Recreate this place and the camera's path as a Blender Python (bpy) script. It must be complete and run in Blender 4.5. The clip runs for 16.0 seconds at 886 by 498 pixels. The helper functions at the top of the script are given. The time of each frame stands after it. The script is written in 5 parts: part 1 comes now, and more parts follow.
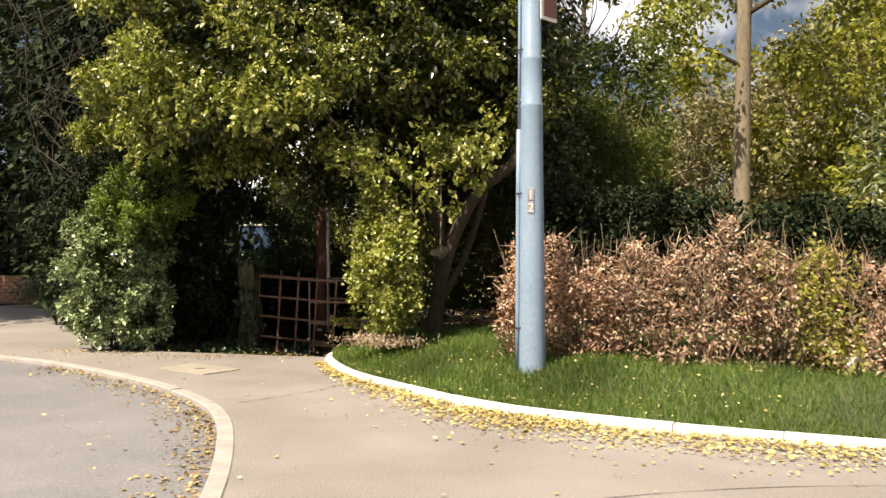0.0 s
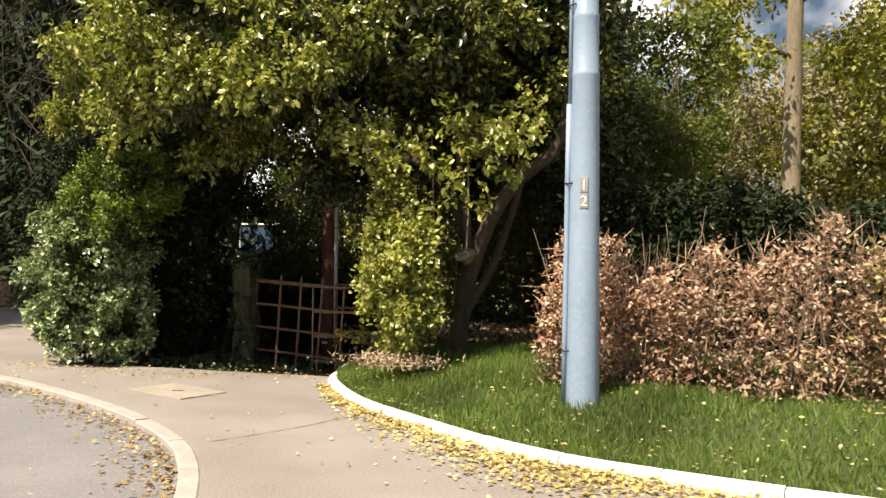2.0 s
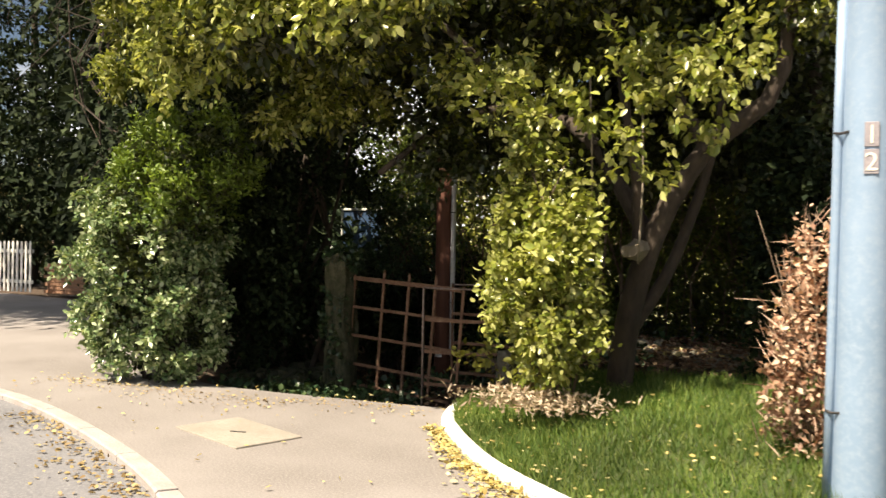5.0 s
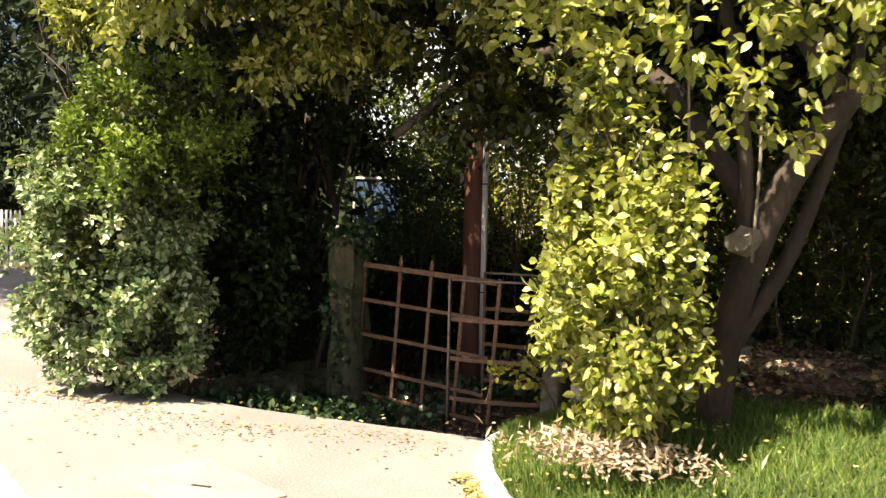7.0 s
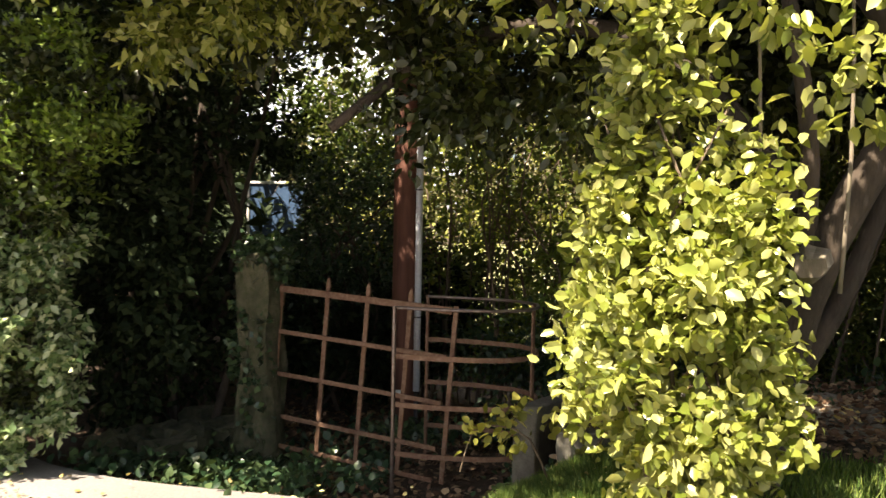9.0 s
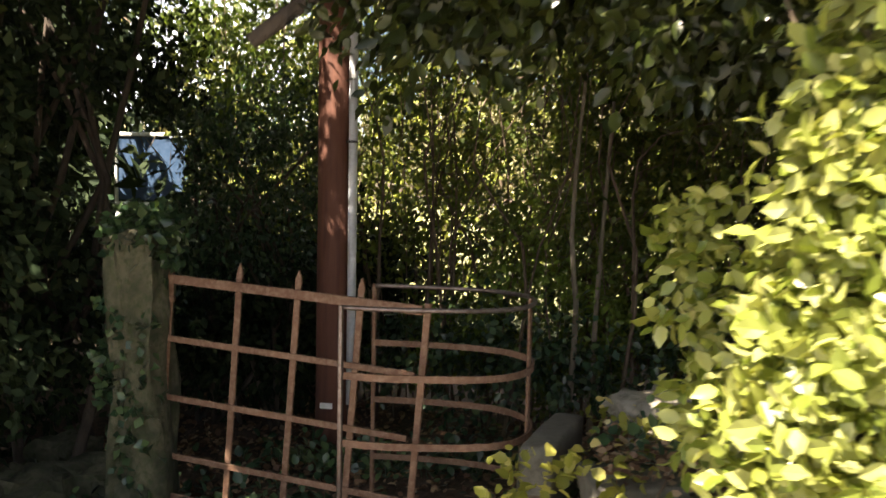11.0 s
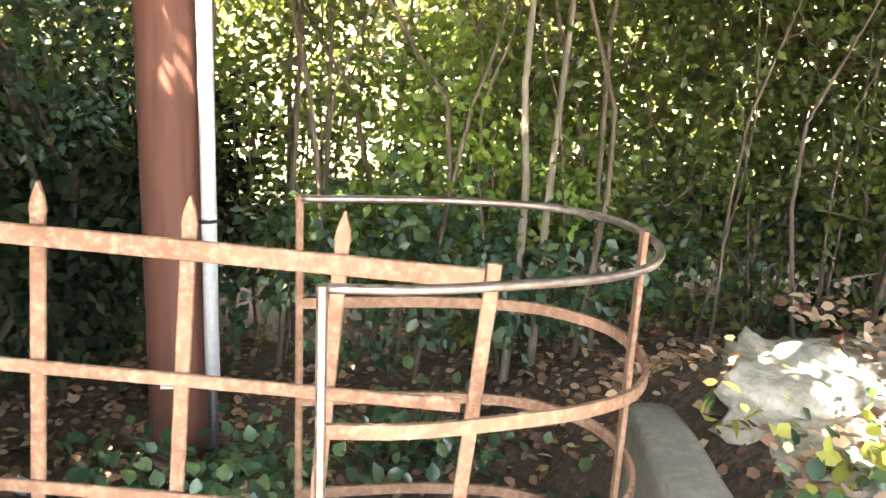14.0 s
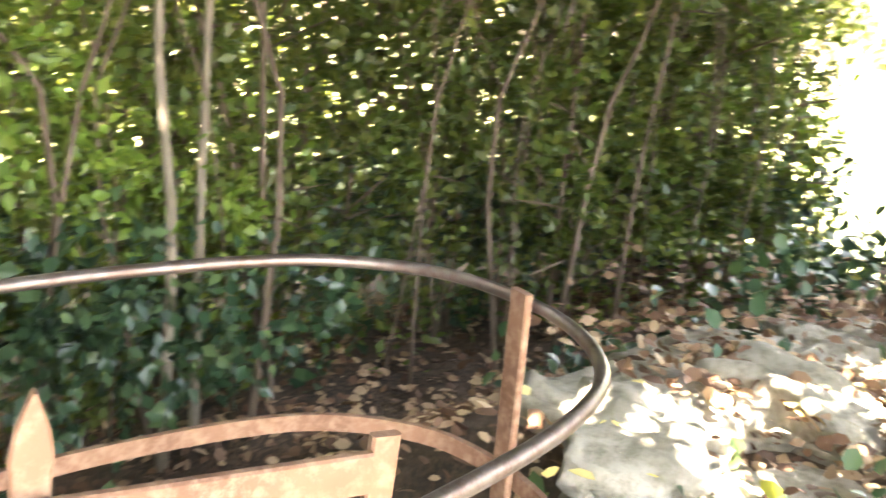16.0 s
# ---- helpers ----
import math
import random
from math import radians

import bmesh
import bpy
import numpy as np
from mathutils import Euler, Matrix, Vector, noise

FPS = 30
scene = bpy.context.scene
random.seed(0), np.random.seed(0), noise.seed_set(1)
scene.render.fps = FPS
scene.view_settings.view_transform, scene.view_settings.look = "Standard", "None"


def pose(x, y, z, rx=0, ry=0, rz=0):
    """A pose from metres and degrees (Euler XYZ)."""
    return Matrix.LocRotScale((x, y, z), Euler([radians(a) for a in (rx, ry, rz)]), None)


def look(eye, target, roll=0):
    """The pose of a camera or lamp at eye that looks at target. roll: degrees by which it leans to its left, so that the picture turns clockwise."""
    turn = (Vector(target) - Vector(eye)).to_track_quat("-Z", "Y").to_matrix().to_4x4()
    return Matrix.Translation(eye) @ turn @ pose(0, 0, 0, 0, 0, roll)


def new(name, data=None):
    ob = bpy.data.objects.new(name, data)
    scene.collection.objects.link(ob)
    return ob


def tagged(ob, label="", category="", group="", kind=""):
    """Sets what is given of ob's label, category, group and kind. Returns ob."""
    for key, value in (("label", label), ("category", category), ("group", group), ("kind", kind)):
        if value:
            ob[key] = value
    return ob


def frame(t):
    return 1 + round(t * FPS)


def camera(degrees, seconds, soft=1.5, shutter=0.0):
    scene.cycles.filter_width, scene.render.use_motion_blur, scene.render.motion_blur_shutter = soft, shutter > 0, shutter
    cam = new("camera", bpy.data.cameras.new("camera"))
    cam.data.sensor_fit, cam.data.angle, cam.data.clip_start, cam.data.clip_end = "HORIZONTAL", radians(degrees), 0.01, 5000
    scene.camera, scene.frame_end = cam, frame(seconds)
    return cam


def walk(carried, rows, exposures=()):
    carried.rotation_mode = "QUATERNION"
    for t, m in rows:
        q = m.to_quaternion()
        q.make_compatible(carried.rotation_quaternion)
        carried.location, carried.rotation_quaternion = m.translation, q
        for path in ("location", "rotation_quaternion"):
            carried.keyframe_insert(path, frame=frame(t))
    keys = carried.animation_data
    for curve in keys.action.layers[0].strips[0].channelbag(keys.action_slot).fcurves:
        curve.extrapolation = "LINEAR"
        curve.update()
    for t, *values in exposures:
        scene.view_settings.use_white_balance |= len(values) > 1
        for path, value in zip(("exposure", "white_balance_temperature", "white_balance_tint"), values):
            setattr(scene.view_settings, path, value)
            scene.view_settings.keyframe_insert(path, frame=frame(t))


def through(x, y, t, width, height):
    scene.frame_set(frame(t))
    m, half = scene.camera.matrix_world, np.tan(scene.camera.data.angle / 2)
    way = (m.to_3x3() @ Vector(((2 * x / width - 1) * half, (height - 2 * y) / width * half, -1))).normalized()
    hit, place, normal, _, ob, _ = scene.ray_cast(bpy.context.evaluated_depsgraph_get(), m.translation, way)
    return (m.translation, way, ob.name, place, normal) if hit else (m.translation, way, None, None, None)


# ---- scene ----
cam = camera(53.9, 16.0, soft=1.45, shutter=0.4)
PATH = [
    (0, (2.473, -1.136, 1.261), (1.869, 0.771, 1.251), -0.2),
    (0.5, (2.359, -0.798, 1.279), (1.735, 1.103, 1.282), 0.1),
    (1, (2.2, -0.492, 1.239), (1.58, 1.41, 1.256), 0.5),
    (1.5, (2.072, -0.197, 1.254), (1.453, 1.705, 1.26), 0.6),
    (2, (1.928, 0.22, 1.226), (1.293, 2.116, 1.23), 0.6),
    (2.5, (1.728, 0.568, 1.206), (1.094, 2.465, 1.197), 0.9),
    (3, (1.608, 0.941, 1.21), (0.93, 2.823, 1.184), 0.9),
    (3.5, (1.426, 1.264, 1.219), (0.706, 3.13, 1.185), 1.0),
    (4, (1.265, 1.597, 1.215), (0.496, 3.442, 1.185), 0.9),
    (4.5, (1.132, 1.937, 1.255), (0.298, 3.755, 1.217), 0.9),
    (5, (0.954, 2.238, 1.234), (0.074, 4.034, 1.211), 1.0),
    (5.2, (0.912, 2.373, 1.226), (0.002, 4.154, 1.208), 0.8),
    (7.3, (0.101, 3.696, 1.339), (-0.811, 5.473, 1.229), 1.4),
    (7.5, (0.025, 3.789, 1.321), (-0.871, 5.574, 1.215), 1.6),
    (8, (-0.14, 4.011, 1.361), (-0.997, 5.813, 1.223), 1.4),
    (8.2, (-0.22, 4.095, 1.352), (-1.053, 5.909, 1.226), 1.3),
    (10.3, (-1.208, 5.127, 1.388), (-1.6, 7.086, 1.299), 1.1),
    (10.6, (-1.248, 5.4, 1.406), (-1.664, 7.352, 1.277), 1.3),
    (11, (-1.447, 5.618, 1.342), (-1.818, 7.576, 1.169), 1.2),
    (11.5, (-1.736, 6.069, 1.317), (-2.075, 8.014, 0.998), 1.5),
    (12, (-1.846, 6.413, 1.307), (-2.177, 8.339, 0.886), 2.2),
    (12.5, (-2.054, 6.669, 1.318), (-2.221, 8.609, 0.862), 2.3),
    (13.3, (-2.213, 7.123, 1.315), (-2.184, 9.056, 0.802), 1.8),
    (14, (-2.459, 7.422, 1.296), (-2.18, 9.326, 0.749), 3.0),
    (14.6, (-2.501, 7.723, 1.259), (-2.076, 9.596, 0.702), 2.5),
    (15, (-2.57, 7.903, 1.234), (-1.918, 9.712, 0.684), 3.7),
    (15.4, (-2.568, 8.114, 1.211), (-1.708, 9.854, 0.729), 3.1),
    (15.7, (-2.518, 8.275, 1.248), (-1.551, 9.921, 0.652), 5.1),
    (16, (-2.541, 8.38, 1.197), (-1.348, 9.894, 0.666), 4.7),
]
EXPOSURE = [(0, 1.03, 7000, 14), (2, 1.05, 7000, 14), (3, 1.0, 7000, 14), (5, 1.3, 7000, 13), (7.5, 1.95, 7000, 15), (8.2, 2.0, 7000, 15), (10.5, 2.3, 6800, 14), (11, 2.5, 6800, 14),
            (11.5, 3.35, 6800, 14), (12, 4.7, 6700, 13), (12.5, 5.05, 6700, 13), (14, 5.5, 6600, 12), (15, 5.35, 6600, 12), (16, 5.68, 6700, 12)]
walk(cam, [(t, look(eye, at, roll)) for t, eye, at, roll in PATH], EXPOSURE)

# ---- world and light ----
SUN_TRAVEL = Vector((0.27, 0.60, -1.0)).normalized()
world = bpy.data.worlds.new("world")
scene.world = world
world.use_nodes = True
wn = world.node_tree
bg = wn.nodes["Background"]
sky = wn.nodes.new("ShaderNodeTexSky")
sky.sky_type = "NISHITA"
sky.sun_disc = False
sky.sun_elevation = math.asin(-SUN_TRAVEL.z)
sky.sun_rotation = math.atan2(-SUN_TRAVEL.x, -SUN_TRAVEL.y)
sky.air_density, sky.dust_density = 1.0, 0.6
# broken white cloud over the blue
tc = wn.nodes.new("ShaderNodeTexCoord")
cl = wn.nodes.new("ShaderNodeTexNoise")
cl.inputs["Scale"].default_value = 4.0
cl.inputs["Detail"].default_value = 6.0
cr = wn.nodes.new("ShaderNodeValToRGB")
cr.color_ramp.elements[0].position, cr.color_ramp.elements[1].position = 0.49, 0.61
mx = wn.nodes.new("ShaderNodeMixRGB")
mx.inputs["Color2"].default_value = (24.0, 24.3, 25.0, 1)
mp = wn.nodes.new("ShaderNodeMapping")
mp.inputs["Location"].default_value = (1.3, 0.4, 0.7)
wn.links.new(tc.outputs["Generated"], mp.inputs["Vector"])
wn.links.new(mp.outputs["Vector"], cl.inputs["Vector"])
wn.links.new(cl.outputs["Fac"], cr.inputs["Fac"])
wn.links.new(cr.outputs["Color"], mx.inputs["Fac"])
wn.links.new(sky.outputs["Color"], mx.inputs["Color1"])
wn.links.new(mx.outputs["Color"], bg.inputs["Color"])
bg.inputs["Strength"].default_value = 0.03

sun_data = bpy.data.lights.new("sun", "SUN")
sun_data.energy, sun_data.angle, sun_data.color = 5.0, radians(0.5), (1.0, 0.90, 0.74)
sun = new("sun", sun_data)
sun.matrix_world = look((0, 0, 20), Vector((0, 0, 20)) + SUN_TRAVEL)


# ---- materials ----
def mat_base(name, rough=0.8, metal=0.0):
    m = bpy.data.materials.new(name)
    m.use_nodes = True
    nt = m.node_tree
    b = nt.nodes["Principled BSDF"]
    b.inputs["Roughness"].default_value = rough
    b.inputs["Metallic"].default_value = metal
    return m, nt, b


def ramp(nt, fac, stops):
    r = nt.nodes.new("ShaderNodeValToRGB")
    els = r.color_ramp.elements
    while len(els) < len(stops):
        els.new(0.5)
    for e, (p, c) in zip(els, stops):
        e.position, e.color = p, (*c, 1)
    nt.links.new(fac, r.inputs["Fac"])
    return r.outputs["Color"]


def noise_tex(nt, scale, detail=4.0, rough=0.6, coord="Object", stretch=None):
    co = nt.nodes.new("ShaderNodeTexCoord")
    out = co.outputs[coord]
    if stretch:
        mp = nt.nodes.new("ShaderNodeMapping")
        mp.inputs["Scale"].default_value = stretch
        nt.links.new(out, mp.inputs["Vector"])
        out = mp.outputs["Vector"]
    n = nt.nodes.new("ShaderNodeTexNoise")
    n.inputs["Scale"].default_value = scale
    n.inputs["Detail"].default_value = detail
    n.inputs["Roughness"].default_value = rough
    nt.links.new(out, n.inputs["Vector"])
    return n.outputs["Fac"]


def mixed(nt, a, b, fac, mode="MIX"):
    m = nt.nodes.new("ShaderNodeMixRGB")
    m.blend_type = mode
    for sock, v in (("Color1", a), ("Color2", b), ("Fac", fac)):
        if isinstance(v, (int, float)):
            m.inputs[sock].default_value = v
        elif isinstance(v, tuple):
            m.inputs[sock].default_value = (*v, 1)
        else:
            nt.links.new(v, m.inputs[sock])
    return m.outputs["Color"]


def bump(nt, b, height, strength=0.4, dist=0.02):
    n = nt.nodes.new("ShaderNodeBump")
    n.inputs["Strength"].default_value = strength
    n.inputs["Distance"].default_value = dist
    nt.links.new(height, n.inputs["Height"])
    nt.links.new(n.outputs["Normal"], b.inputs["Normal"])


def two_scale(name, c1, c2, c3, big, fine, rough=0.85, metal=0.0, bumps=0.4, dist=0.01, stretch=None):
    """Large patches of c1 to c2 with a fine grain towards c3."""
    m, nt, b = mat_base(name, rough, metal)
    n1 = noise_tex(nt, big, 3.0, 0.55, stretch=stretch)
    n2 = noise_tex(nt, fine, 6.0, 0.7, stretch=stretch)
    base = ramp(nt, n1, ((0.35, c1), (0.65, c2)))
    grain = ramp(nt, n2, ((0.45, (0, 0, 0)), (0.72, (1, 1, 1))))
    nt.links.new(mixed(nt, base, c3, grain), b.inputs["Base Color"])
    bump(nt, b, n2, bumps, dist)
    return m


def leaf_mat(name, dark, mid, light, rough=0.42, through=0.35, glow=None, gloss=0.5):
    """Leaves that vary one by one, gloss on top and let light through."""
    m, nt, b = mat_base(name, rough)
    b.inputs["Specular IOR Level"].default_value = gloss
    g = nt.nodes.new("ShaderNodeNewGeometry")
    col = ramp(nt, g.outputs["Random Per Island"], ((0.0, dark), (0.5, mid), (1.0, light)))
    patch = noise_tex(nt, 1.3, 2.0, 0.5)
    col = mixed(nt, col, ramp(nt, patch, ((0.3, (0.62, 0.62, 0.6)), (0.7, (1.15, 1.15, 1.1)))), 1.0, "MULTIPLY")
    nt.links.new(col, b.inputs["Base Color"])
    tr = nt.nodes.new("ShaderNodeBsdfTranslucent")
    nt.links.new(mixed(nt, col, glow or (1.0, 1.0, 0.45), 1.0, "MULTIPLY"), tr.inputs["Color"])
    ms = nt.nodes.new("ShaderNodeMixShader")
    ms.inputs["Fac"].default_value = through
    out = nt.nodes["Material Output"]
    nt.links.new(b.outputs["BSDF"], ms.inputs[1])
    nt.links.new(tr.outputs["BSDF"], ms.inputs[2])
    nt.links.new(ms.outputs["Shader"], out.inputs["Surface"])
    return m


M_ROAD = two_scale("road_asphalt", (0.125, 0.128, 0.138), (0.18, 0.18, 0.188), (0.25, 0.245, 0.245), 0.9, 60, 0.9, bumps=0.5, dist=0.006)
M_PAVE = two_scale("footway_asphalt", (0.16, 0.145, 0.134), (0.24, 0.222, 0.21), (0.31, 0.29, 0.27), 0.7, 75, 0.92, bumps=0.45, dist=0.005)
M_DARKTAR = two_scale("dark_tar", (0.07, 0.065, 0.06), (0.12, 0.11, 0.10), (0.16, 0.15, 0.14), 6, 60, 0.8)
M_KERB = two_scale("concrete_kerb", (0.31, 0.28, 0.262), (0.40, 0.368, 0.35), (0.27, 0.24, 0.21), 4, 60, 0.9, bumps=0.4, dist=0.004)
M_WHITE = two_scale("white_kerb_paint", (0.68, 0.665, 0.63), (0.82, 0.81, 0.78), (0.50, 0.47, 0.42), 6, 30, 0.7, bumps=0.3, dist=0.004)
M_COVER = two_scale("cover_concrete", (0.265, 0.24, 0.20), (0.33, 0.30, 0.255), (0.22, 0.20, 0.165), 3, 50, 0.9)
M_SOIL = two_scale("leafy_soil", (0.038, 0.027, 0.019), (0.085, 0.058, 0.038), (0.15, 0.098, 0.06), 2.5, 40, 0.95, bumps=0.8, dist=0.03)
M_TURF = two_scale("turf", (0.035, 0.06, 0.015), (0.055, 0.085, 0.02), (0.08, 0.07, 0.035), 2.0, 50, 0.95, bumps=0.6, dist=0.02)
M_FIELD = two_scale("sunlit_field", (0.20, 0.22, 0.09), (0.30, 0.30, 0.14), (0.38, 0.34, 0.2), 0.4, 9, 0.95)
M_GRASS = leaf_mat("grass_blades", (0.055, 0.115, 0.016), (0.10, 0.18, 0.03), (0.25, 0.31, 0.075), 0.6, 0.35)
M_POLE = two_scale("blue_grey_paint", (0.20, 0.29, 0.40), (0.235, 0.33, 0.45), (0.28, 0.36, 0.46), 2.0, 35, 0.42, bumps=0.15, dist=0.003)
M_PLATE = two_scale("number_plate", (0.25, 0.23, 0.25), (0.30, 0.28, 0.30), (0.36, 0.33, 0.34), 9, 70, 0.5)
M_DIGIT = two_scale("cream_digits", (0.78, 0.75, 0.68), (0.8, 0.76, 0.64), (0.6, 0.5, 0.38), 9, 60, 0.5)
M_DARKMETAL = two_scale("dark_metal", (0.03, 0.03, 0.035), (0.06, 0.06, 0.06), (0.1, 0.08, 0.07), 8, 60, 0.5, 0.6)
M_SIGNRED = two_scale("red_sign_back", (0.16, 0.06, 0.05), (0.2, 0.08, 0.07), (0.1, 0.05, 0.05), 5, 40, 0.5)
M_RUST = two_scale("rusty_iron", (0.125, 0.06, 0.035), (0.20, 0.11, 0.066), (0.28, 0.185, 0.125), 6, 45, 0.75, 0.15, bumps=0.5, dist=0.003)
M_WORN = two_scale("worn_iron", (0.16, 0.13, 0.115), (0.25, 0.21, 0.19), (0.12, 0.07, 0.05), 7, 40, 0.38, 0.75, bumps=0.3, dist=0.002)
M_STONE = two_scale("mossy_stone", (0.04, 0.042, 0.022), (0.13, 0.12, 0.075), (0.035, 0.055, 0.014), 9, 34, 0.95, bumps=0.9, dist=0.02)
M_BLOCK = two_scale("grey_block_stone", (0.11, 0.10, 0.08), (0.165, 0.155, 0.125), (0.075, 0.072, 0.05), 4, 40, 0.92, bumps=0.5, dist=0.008)
M_SLAB = two_scale("pale_stone", (0.25, 0.225, 0.18), (0.40, 0.36, 0.295), (0.14, 0.13, 0.085), 6, 26, 0.92, bumps=0.8, dist=0.015)
M_TPOLE = two_scale("stained_timber_pole", (0.105, 0.04, 0.025), (0.165, 0.068, 0.042), (0.07, 0.027, 0.018), 3, 30, 0.8, bumps=0.6, dist=0.006, stretch=(1, 1, 0.06))
M_CONDUIT = two_scale("grey_conduit", (0.56, 0.58, 0.61), (0.62, 0.64, 0.66), (0.45, 0.46, 0.48), 5, 50, 0.4)
M_BARK = two_scale("grey_brown_bark", (0.045, 0.034, 0.025), (0.085, 0.064, 0.046), (0.03, 0.025, 0.018), 4, 26, 0.95, bumps=0.9, dist=0.02, stretch=(1, 1, 0.3))
M_PALEBARK = two_scale("pale_bark", (0.20, 0.165, 0.12), (0.29, 0.24, 0.18), (0.13, 0.12, 0.07), 3, 22, 0.95, bumps=0.8, dist=0.02, stretch=(1, 1, 0.3))
M_DRYTWIG = two_scale("pale_dry_twig", (0.26, 0.16, 0.11), (0.40, 0.28, 0.20), (0.50, 0.38, 0.29), 6, 40, 0.9, stretch=(1, 1, 0.2))
M_TWIG = two_scale("twig_bark", (0.09, 0.065, 0.043), (0.15, 0.11, 0.075), (0.22, 0.165, 0.115), 6, 40, 0.9, stretch=(1, 1, 0.2))
M_BLUE = two_scale("blue_paint", (0.03, 0.06, 0.115), (0.04, 0.08, 0.15), (0.065, 0.10, 0.17), 3, 30, 0.4)
M_WHITEPAINT = two_scale("white_paint", (0.74, 0.73, 0.68), (0.8, 0.79, 0.75), (0.6, 0.58, 0.5), 4, 30, 0.6)
M_BRICKS = two_scale("orange_brick", (0.30, 0.15, 0.08), (0.40, 0.21, 0.12), (0.34, 0.24, 0.17), 6, 40, 0.95)
M_MORTAR = two_scale("mortar", (0.28, 0.25, 0.21), (0.34, 0.30, 0.26), (0.22, 0.19, 0.16), 5, 50, 0.95)
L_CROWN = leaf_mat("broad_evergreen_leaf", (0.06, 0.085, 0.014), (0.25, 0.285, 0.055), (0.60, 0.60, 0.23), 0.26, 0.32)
# the crown's leaf again, darkened so that shade sits in its colour
L_SHADE = leaf_mat("shade_dark_evergreen_leaf", (0.018, 0.028, 0.007), (0.038, 0.052, 0.011), (0.075, 0.085, 0.02), 0.3, 0.18)
L_SHRUB = leaf_mat("bright_shrub_leaf", (0.15, 0.20, 0.03), (0.34, 0.37, 0.08), (0.56, 0.56, 0.22), 0.28, 0.35)
# the palest tone of the hedge leaf stands in for glints of light
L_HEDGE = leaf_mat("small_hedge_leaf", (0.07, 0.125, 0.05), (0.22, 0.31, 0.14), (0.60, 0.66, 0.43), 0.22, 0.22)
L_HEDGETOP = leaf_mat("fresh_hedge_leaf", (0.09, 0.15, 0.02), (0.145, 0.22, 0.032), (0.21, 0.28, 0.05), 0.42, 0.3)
L_BEECH = leaf_mat("copper_dry_leaf", (0.18, 0.08, 0.045), (0.45, 0.28, 0.19), (0.75, 0.60, 0.46), 0.6, 0.3, (1, 0.8, 0.6))
L_SPRING = leaf_mat("yellow_green_leaf", (0.18, 0.19, 0.03), (0.32, 0.32, 0.06), (0.48, 0.44, 0.12), 0.5, 0.35)
# conifer green taken near black and dull, so shade is in the colour
L_DARK = leaf_mat("shade_dark_conifer_leaf", (0.009, 0.016, 0.008), (0.018, 0.032, 0.013), (0.05, 0.068, 0.03), 0.75, 0.1, gloss=0.15)
L_BACK = leaf_mat("privet_leaf", (0.08, 0.125, 0.03), (0.13, 0.18, 0.042), (0.22, 0.24, 0.07), 0.4, 0.5)
L_LAUREL = leaf_mat("laurel_leaf", (0.05, 0.08, 0.03), (0.13, 0.165, 0.07), (0.34, 0.36, 0.22), 0.24, 0.2)
L_WOOD = leaf_mat("woodland_leaf", (0.10, 0.12, 0.02), (0.24, 0.26, 0.045), (0.46, 0.45, 0.10), 0.55, 0.4)
L_HAZE = leaf_mat("far_twig_leaf", (0.13, 0.12, 0.06), (0.24, 0.225, 0.115), (0.42, 0.38, 0.23), 0.7, 0.3)
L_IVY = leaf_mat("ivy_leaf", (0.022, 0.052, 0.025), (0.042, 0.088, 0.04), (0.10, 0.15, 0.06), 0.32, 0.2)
L_LITTER = leaf_mat("brown_leaf_litter", (0.09, 0.048, 0.028), (0.21, 0.12, 0.072), (0.46, 0.33, 0.21), 0.7, 0.15, (1, 0.8, 0.6))
L_FALLEN = leaf_mat("yellow_fallen_leaf", (0.42, 0.31, 0.10), (0.61, 0.50, 0.19), (0.75, 0.67, 0.36), 0.6, 0.2, (1, 0.9, 0.5))
L_PALE = leaf_mat("pale_dry_leaf", (0.30, 0.22, 0.14), (0.48, 0.38, 0.27), (0.62, 0.53, 0.41), 0.6, 0.2, (1, 0.85, 0.65))
L_GUTTER = leaf_mat("dusty_gutter_leaf", (0.20, 0.13, 0.06), (0.36, 0.26, 0.12), (0.52, 0.42, 0.2), 0.6, 0.2, (1, 0.9, 0.6))
L_GREY = leaf_mat("grey_green_leaf", (0.14, 0.17, 0.12), (0.2, 0.24, 0.17), (0.28, 0.31, 0.24), 0.6, 0.2)


# ---- building helpers ----
def ob_from(name, verts, faces, mat, parent=None, label="", smooth=False):
    me = bpy.data.meshes.new(name)
    me.from_pydata([tuple(v) for v in verts], [], [tuple(f) for f in faces])
    me.materials.append(mat)
    if smooth:
        me.polygons.foreach_set("use_smooth", [True] * len(me.polygons))
    me.update()
    ob = new(name, me)
    ob.parent = parent
    if label:
        tagged(ob, label)
    return ob


def part(name, bm, mat, parent, label="", smooth=False):
    me = bpy.data.meshes.new(name)
    bm.to_mesh(me)
    bm.free()
    me.materials.append(mat)
    if smooth:
        me.polygons.foreach_set("use_smooth", [True] * len(me.polygons))
    ob = new(name, me)
    ob.parent = parent
    if label:
        tagged(ob, label)
    return ob


def thing(name, at, label, category, group="", kind=""):
    ob = new(name)
    ob.empty_display_size = 0.1
    ob.location = at
    bpy.context.view_layer.update()
    return tagged(ob, label, category, group, kind)


def under(ob, parent):
    """Parents ob, built in world coordinates, under a thing that stands elsewhere."""
    ob.parent = parent
    ob.matrix_parent_inverse = Matrix.Translation(parent.location).inverted()
    return ob


